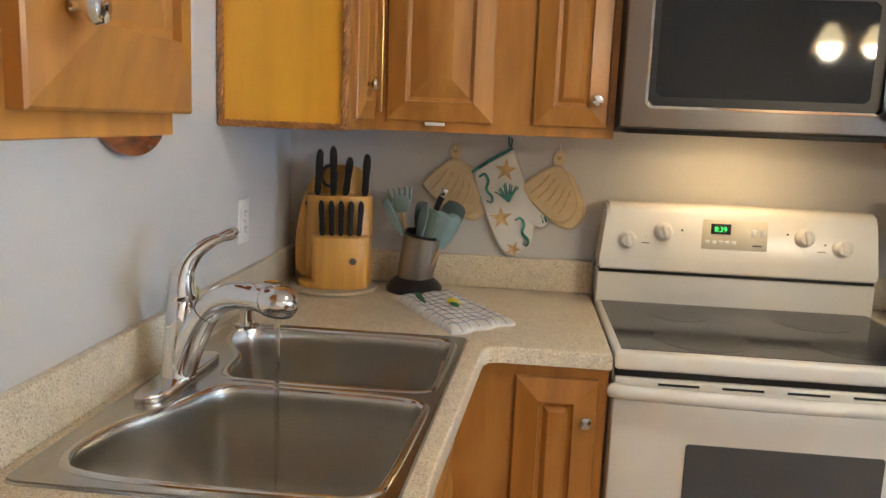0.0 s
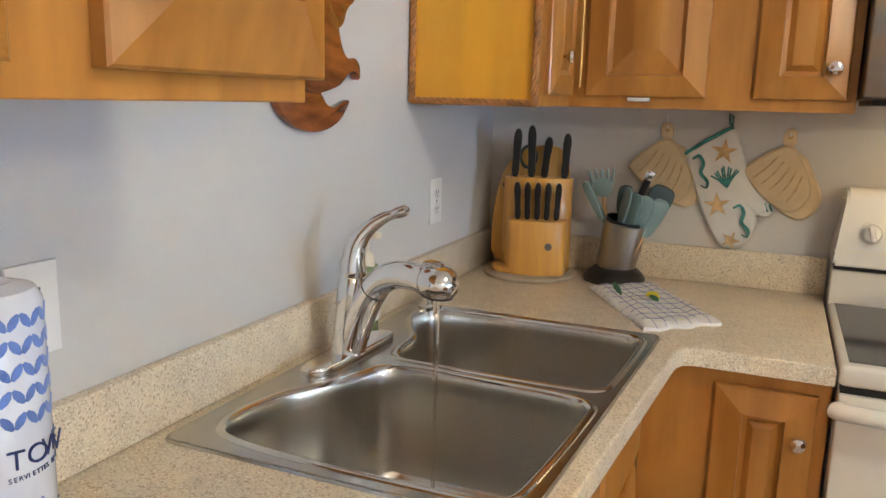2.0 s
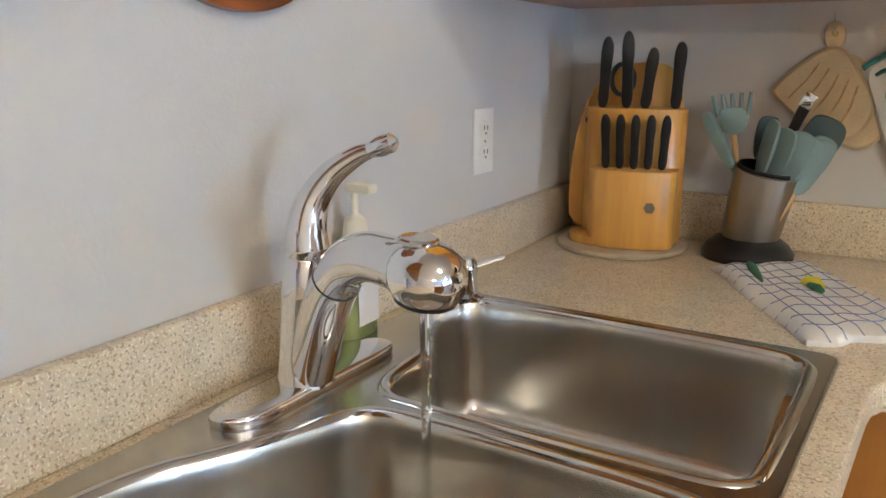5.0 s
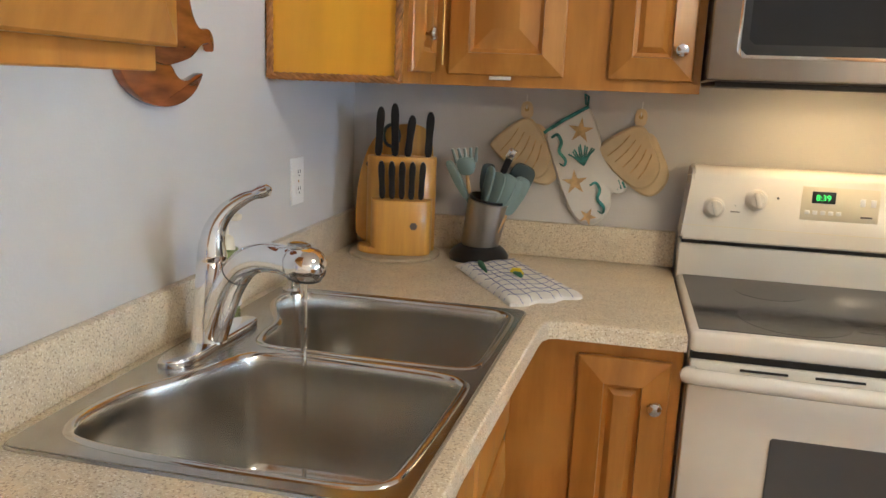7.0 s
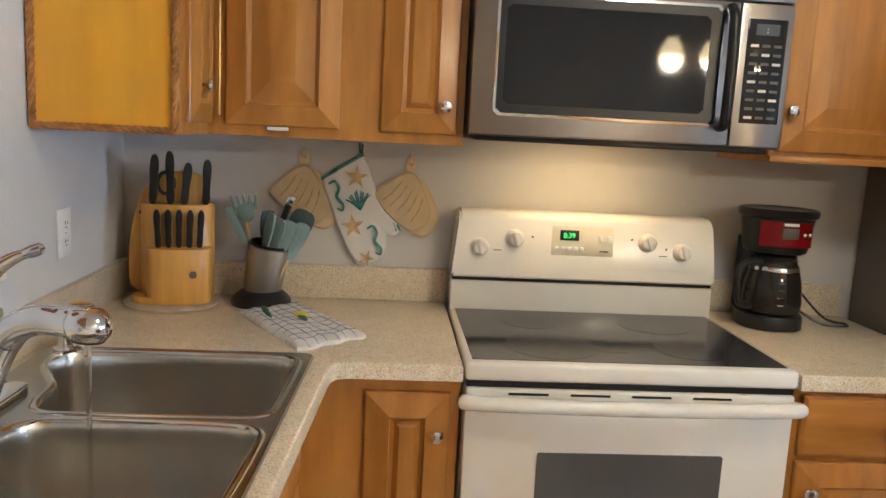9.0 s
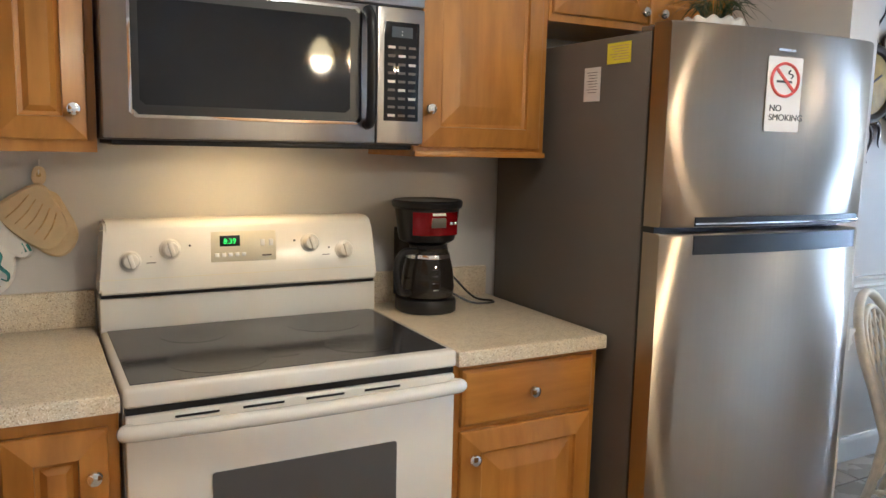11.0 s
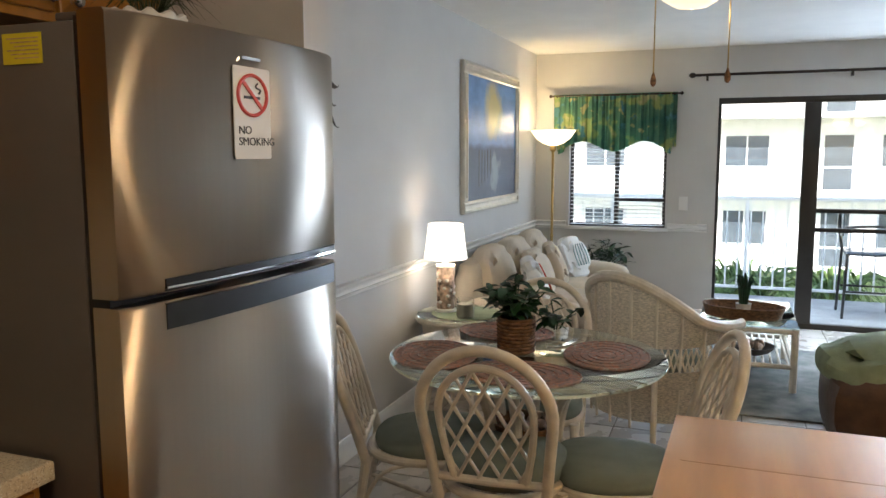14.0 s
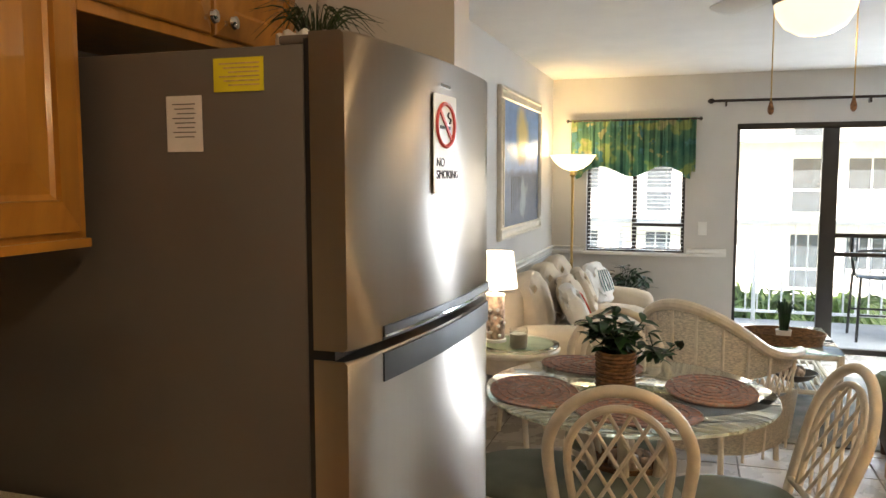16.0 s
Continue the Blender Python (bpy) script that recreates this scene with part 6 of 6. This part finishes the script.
for i in range(11):
    part("shelf_slat", tube([(-0.43, -0.24 + i * 0.048, 0.175), (0.43, -0.24 + i * 0.048, 0.175)], 0.009, 6), RATTAN, cf2)
tr = thing("tray", "oval woven brown tray on the coffee table", "tray", pose(5.86, 0.27, 0.4225, 0, 0, 80))
part("base", slab(circle(0.24, 40, 0, 0, 0.16), 0, 0.012), BASKET, tr)
part("wall", lathe([(0.235, 0.005), (0.26, 0.075), (0.25, 0.075), (0.225, 0.01)], 40, False), BASKET, tr)
tr.children[-1].scale = (1, 0.68, 1)
pw = thing("small_plant", "spiky green plant in a white pot on the tray", "plant", pose(5.84, 0.27, 0.435))
part("pot", lathe([(0.04, 0), (0.05, 0.075), (0.046, 0.075), (0.042, 0.06), (0.004, 0.06)], 20), SHELL, pw)
part("foliage", moved(grass_bunch(22, 0.10, 0.20, 6, 0.010, 0.1), pose(0, 0, 0.06)), LEAF, pw, "upright spiky leaves")
bw = thing("shell_bowl", "dark bowl of shells on the coffee table shelf", "bowl", pose(5.80, 0.20, 0.186))
part("bowl", lathe([(0.05, 0), (0.10, 0.02), (0.14, 0.06), (0.13, 0.06), (0.09, 0.03), (0.004, 0.02)], 24), GREY, bw)
for i in range(9):
    part("shell", moved(lathe([(0.002, -0.03), (0.026, -0.012), (0.032, 0), (0.02, 0.02), (0.002, 0.03)], 10), pose(rnd.uniform(-0.07, 0.07), rnd.uniform(-0.07, 0.07), 0.06, rnd.uniform(0, 180), rnd.uniform(0, 180))), SHELLS, bw)
solid("rug", box(5.06, 6.75, -0.95, 0.78, 0.001, 0.013, 0.004), RUG, "grey patterned area rug on the tile floor", "rug")
ot = thing("leather_ottoman", "brown leather ottoman draped with a sage green throw", "ottoman", pose(4.80, -0.50, 0))
part("body", moved(soft(0.62, 0.80, 0.40, 0.08), pose(0, 0, 0.05)), LEATHER, ot)
for x in (-0.25, 0.25):
    for y in (-0.33, 0.33):
        part("foot", moved(lathe([(0.02, 0), (0.025, 0.07)], 10), pose(x, y, 0)), DARKWOOD, ot)
th = thing("throw_blanket", "sage green quilted throw over the ottoman", "throw", pose(4.80, -0.42, 0))
bm = soft(0.58, 0.70, 0.20, 0.20, 0.05)
for v in bm.verts:
    v.co.z += 0.02 * math.sin(v.co.x * 17) * math.cos(v.co.y * 13)
part("cloth", moved(bm, pose(0, 0, 0.325)), THROW, th)

# ---- window wall ----
wd = thing("window_1", "dark aluminium sliding window with white blinds", "window", kind="structure")
for y0, y1, z0, z1 in ((WY0, WY1, WZ0, WZ0 + 0.03), (WY0, WY1, WZ1 - 0.03, WZ1), (WY0, WY0 + 0.03, WZ0 + 0.03, WZ1 - 0.03), (WY1 - 0.03, WY1, WZ0 + 0.03, WZ1 - 0.03), (1.33, 1.37, WZ0 + 0.03, WZ1 - 0.03)):
    part("window_frame", box(XF + 0.055, XF + 0.10, y0, y1, z0, z1, 0.003), ALU, wd)
part("meeting_rail", box(XF + 0.058, XF + 0.09, WY0 + 0.03, 1.33, 1.055, 1.085, 0.003), ALU, wd)
for y0, y1 in ((WY0 + 0.03, 1.33), (1.37, WY1 - 0.03)):
    p = part("pane", box(XF + 0.072, XF + 0.077, y0, y1, WZ0 + 0.03, WZ1 - 0.03), GLASS, wd)
    p.visible_shadow = False
part("window_sill", box(XF - 0.035, XF + 0.055, WY0 - 0.03, WY1 + 0.03, WZ0 - 0.028, WZ0 - 0.001, 0.004), TRIM, wd)
bd = thing("window_blind", "white slatted horizontal blind", "blind")
for i in range(27):
    part("slat", moved(box(-0.0004, 0.0004, WY0 + 0.012, WY1 - 0.012, -0.0115, 0.0115), pose(XF + 0.030, 0, WZ0 + 0.02 + i * 0.035, 0, 78)), TRIM, bd)
for y in (WY0 + 0.15, WY1 - 0.15):
    part("cord", tube([(XF + 0.03, y, WZ0 + 0.01), (XF + 0.03, y, WZ1 - 0.01)], 0.001, 5), TRIM, bd)
part("head_rail", box(XF + 0.012, XF + 0.048, WY0 + 0.01, WY1 - 0.01, WZ1 - 0.03, WZ1 - 0.002), TRIM, bd)

VAL = material("tropical_print", (0.13, 0.27, 0.15), 0.85, vary=0.2, scale=6, stretch=(1, 1, 1), second=(0.05, 0.17, 0.14), spots=[(6, 0.46, (0.34, 0.42, 0.16)), (9, 0.42, (0.10, 0.27, 0.30)), (12, 0.40, (0.48, 0.47, 0.24))])
vl = thing("valance", "green tropical leaf print window valance on a rod", "valance")
bm = bmesh.new()
rows = []
for i in range(97):
    y = 0.835 + 1.075 * i / 96
    s = (y - 0.835) / 1.075
    bottom = 1.53 - 0.045 * math.cos(s * 2 * math.pi * 2) + (0.02 if 0.1 < s < 0.9 else -0.01)
    if s < 0.04 or s > 0.96:
        bottom = 1.545
    rows.append([bm.verts.new((XF - 0.075 + 0.016 * math.sin(i * 0.85) * (0.3 + 0.7 * t) + 0.006 * math.sin(i * 2.3), y, 2.012 + (bottom - 2.012) * t)) for t in [k / 6 for k in range(7)]])
for a, b in zip(rows, rows[1:]):
    for i in range(6):
        bm.faces.new((a[i], b[i], b[i + 1], a[i + 1]))
bmesh.ops.solidify(bm, geom=bm.faces, thickness=0.003)
part("cloth", bm, VAL, vl, "gathered leaf-print cloth", smooth=60)
part("rod", tube([(XF - 0.075, 0.80, 2.0), (XF - 0.075, 1.94, 2.0)], 0.008, 8), BRONZE, vl)
for y in (0.80, 1.94):
    part("finial", moved(lathe([(0.004, -0.015), (0.016, -0.006), (0.016, 0.006), (0.004, 0.015)], 12), pose(XF - 0.075, y, 2.0, 90)), BRONZE, vl)
for y in (0.86, 1.88):
    part("bracket", box(XF - 0.08, XF - 0.001, y - 0.006, y + 0.006, 1.985, 1.997), BRONZE, vl)

sd = thing("door_1", "dark aluminium sliding glass balcony door", "door", kind="structure")
for y0, y1, z0, z1 in ((DY0, DY1, DZ - 0.05, DZ), (DY0, DY1, 0.0, 0.045), (DY0, DY0 + 0.05, 0.045, DZ - 0.05), (DY1 - 0.025, DY1, 0.045, DZ - 0.05), (-0.30, -0.175, 0.045, DZ - 0.05)):
    part("door_frame", box(XF + 0.02, XF + 0.095, y0, y1, z0, z1, 0.004), ALU, sd)
for z in (0.83, 0.99):
    part("cross_rail", box(XF + 0.03, XF + 0.07, DY0 + 0.05, -0.30, z, z + 0.035, 0.003), ALU, sd)
for y0, y1 in ((DY0 + 0.05, -0.30), (-0.175, DY1 - 0.025)):
    p = part("pane", box(XF + 0.052, XF + 0.058, y0, y1, 0.045, DZ - 0.05), GLASS, sd)
    p.visible_shadow = False
cr = thing("curtain_rod", "dark bronze curtain rod above the sliding door", "curtain rod")
part("rod", tube([(XF - 0.07, 0.70, 2.145), (XF - 0.07, -1.75, 2.145)], 0.012, 10), BRONZE, cr)
part("finial", moved(lathe([(0.006, -0.03), (0.022, -0.012), (0.022, 0.012), (0.006, 0.03)], 14), pose(XF - 0.07, 0.72, 2.145, 90)), BRONZE, cr)
for y in (0.60, -0.5, -1.6):
    part("bracket", box(XF - 0.08, XF - 0.001, y - 0.008, y + 0.008, 2.10, 2.135, 0.002), BRONZE, cr)
sw = thing("light_switch", "white light switch plate", "light switch")
part("plate", box(XF - 0.008, XF - 0.0005, 0.725, 0.800, 0.99, 1.11, 0.002), PLASTIC, sw)
part("toggle", box(XF - 0.016, XF - 0.007, 0.758, 0.767, 1.04, 1.06, 0.001), PLASTIC, sw)

# ---- outside ----
solid("balcony_floor", box(XF + 0.121, XF + 1.75, -3.2, 3.2, -0.16, -0.03), CONCRETE, "grey concrete balcony floor", "balcony", "structure")
rl = thing("balcony_railing", "white metal balcony railing", "railing")
part("top_rail", box(XF + 1.62, XF + 1.67, -3.2, 3.2, 1.00, 1.04, 0.005), RAILW, rl)
part("bottom_rail", box(XF + 1.63, XF + 1.66, -3.2, 3.2, 0.06, 0.09, 0.004), RAILW, rl)
for i in range(54):
    part("baluster", box(XF + 1.637, XF + 1.653, -3.15 + i * 0.118, -3.134 + i * 0.118, 0.09, 1.0), RAILW, rl)
for y in (-3.1, -1.2, 0.2, 1.6, 3.1):
    part("post", box(XF + 1.625, XF + 1.665, y - 0.02, y + 0.02, -0.03, 1.0, 0.003), RAILW, rl)
bc = thing("balcony_chair", "dark metal balcony chair", "chair", pose(8.55, -0.85, -0.03))
part("seat", moved(soft(0.44, 0.44, 0.04, 0.1, 0.0), pose(0, 0, 0.58)), OUTGLASS, bc)
part("backrest", tube(curve([(0.0, 0.22, 0.6), (-0.03, 0.26, 0.85), (-0.02, 0.26, 0.98)], 4), 0.014, 8), ALU, bc)
part("back_panel", box(-0.20, 0.20, 0.235, 0.25, 0.75, 0.98, 0.004), OUTGLASS, bc)
for x in (-0.2, 0.2):
    part("arm", tube(curve([(x, 0.24, 0.80), (x, 0.0, 0.82), (x, -0.20, 0.80), (x, -0.22, 0.6)], 4), 0.013, 8), ALU, bc)
    for y in (-0.2, 0.2):
        part("leg", tube([(x, y, 0.6), (x * 1.1, y * 1.1, 0.0)], 0.013, 8), ALU, bc)
    part("stretcher", tube([(x, -0.2, 0.25), (x, 0.2, 0.25)], 0.010, 8), ALU, bc)
solid("ground", box(-60, 160, -110, 110, -3.2, -3.0), GRASS, "green lawn far below the balcony", "ground", "structure")
rnd = random.Random(12)
for x, y, s in ((10.2, 0.6, 1.0), (10.6, 0.1, 1.2), (10.9, -0.9, 1.1), (11.0, 1.4, 1.0)):
    t = thing("palm_shrub", "sunlit green palm shrub below the balcony", "shrub", pose(x, y, -3.0) @ Matrix.Diagonal((1, 1, 0.89, 1)))
    part("trunk", tube(curve([(0, 0, 0), (0.05, 0.03, 1.3), (0.0, 0.05, 2.7)], 4), [0.07] * 4 + [0.06] * 5, 10), BASKET, t)
    part("crown", moved(grass_bunch(70, 0.85 * s, 0.75 * s, int(x * 10), 0.030, 0.9), pose(0, 0.05, 2.65)), LEAFB, t, "arching palm fronds")
ab = thing("apartment_building", "white stuccoed apartment block across the lawn", "building", pose(34, 0, -3.0))
part("wall", box(0, 12, -32, 32, 0, 12.0), STUCCO, ab)
part("roof", box(-0.8, 12.8, -32.8, 32.8, 12.0, 12.7, 0.05), CONCRETE, ab)
for f in range(4):
    z = f * 3.0
    part("balcony_slab", box(-1.5, -0.005, -31, 31, z - 0.15, z + 0.02), STUCCO, ab)
    part("balcony_rail", box(-1.5, -1.45, -31, 31, z + 0.95, z + 1.03), RAILW, ab)
    for k in range(11):
        y = -29 + k * 5.6
        w = part("window", box(-0.03, 0.02, y, y + 1.6, z + 0.9, z + 2.2), OUTGLASS, ab)
        part("sash", box(-0.05, -0.03, y + 0.77, y + 0.83, z + 0.9, z + 2.2), RAILW, w)
        part("window", box(-0.03, 0.02, y + 2.6, y + 3.6, z + 0.1, z + 2.2), OUTGLASS, ab)

# ---- floor tiles ----
TS = 0.33
tile_bm = slab([(0.004, 0.004), (TS - 0.004, 0.004), (TS - 0.004, TS - 0.004), (0.004, TS - 0.004)], -0.010, 0.0, 0.0015, 1)
tile_me = bpy.data.meshes.new("tile")
tile_bm.to_mesh(tile_me)
tile_bm.free()
tile_me.materials.append(TILE)
rest_v, rest_f = [], []
for i in range(25):
    for j in range(15):
        x, y = XL + i * TS, YS + j * TS
        if x + TS > XF + 0.1 or y + TS > YB + 0.1:
            continue
        if 2.0 < x < 5.6 and y > -1.1:
            t = new("tile", tile_me)
            t.location = (x, y, 0)
            t.parent = floor
        else:
            k = len(rest_v)
            rest_v += [(x + a, y + b, 0.0) for a, b in ((0.004, 0.004), (TS - 0.004, 0.004), (TS - 0.004, TS - 0.004), (0.004, TS - 0.004))]
            rest_f.append((k, k + 1, k + 2, k + 3))
me = bpy.data.meshes.new("far_tiles")
me.from_pydata(rest_v, [], rest_f)
me.materials.append(TILE)
ft = new("far_tiles", me)
ft.parent = floor
tagged(ft, kind="stuff")
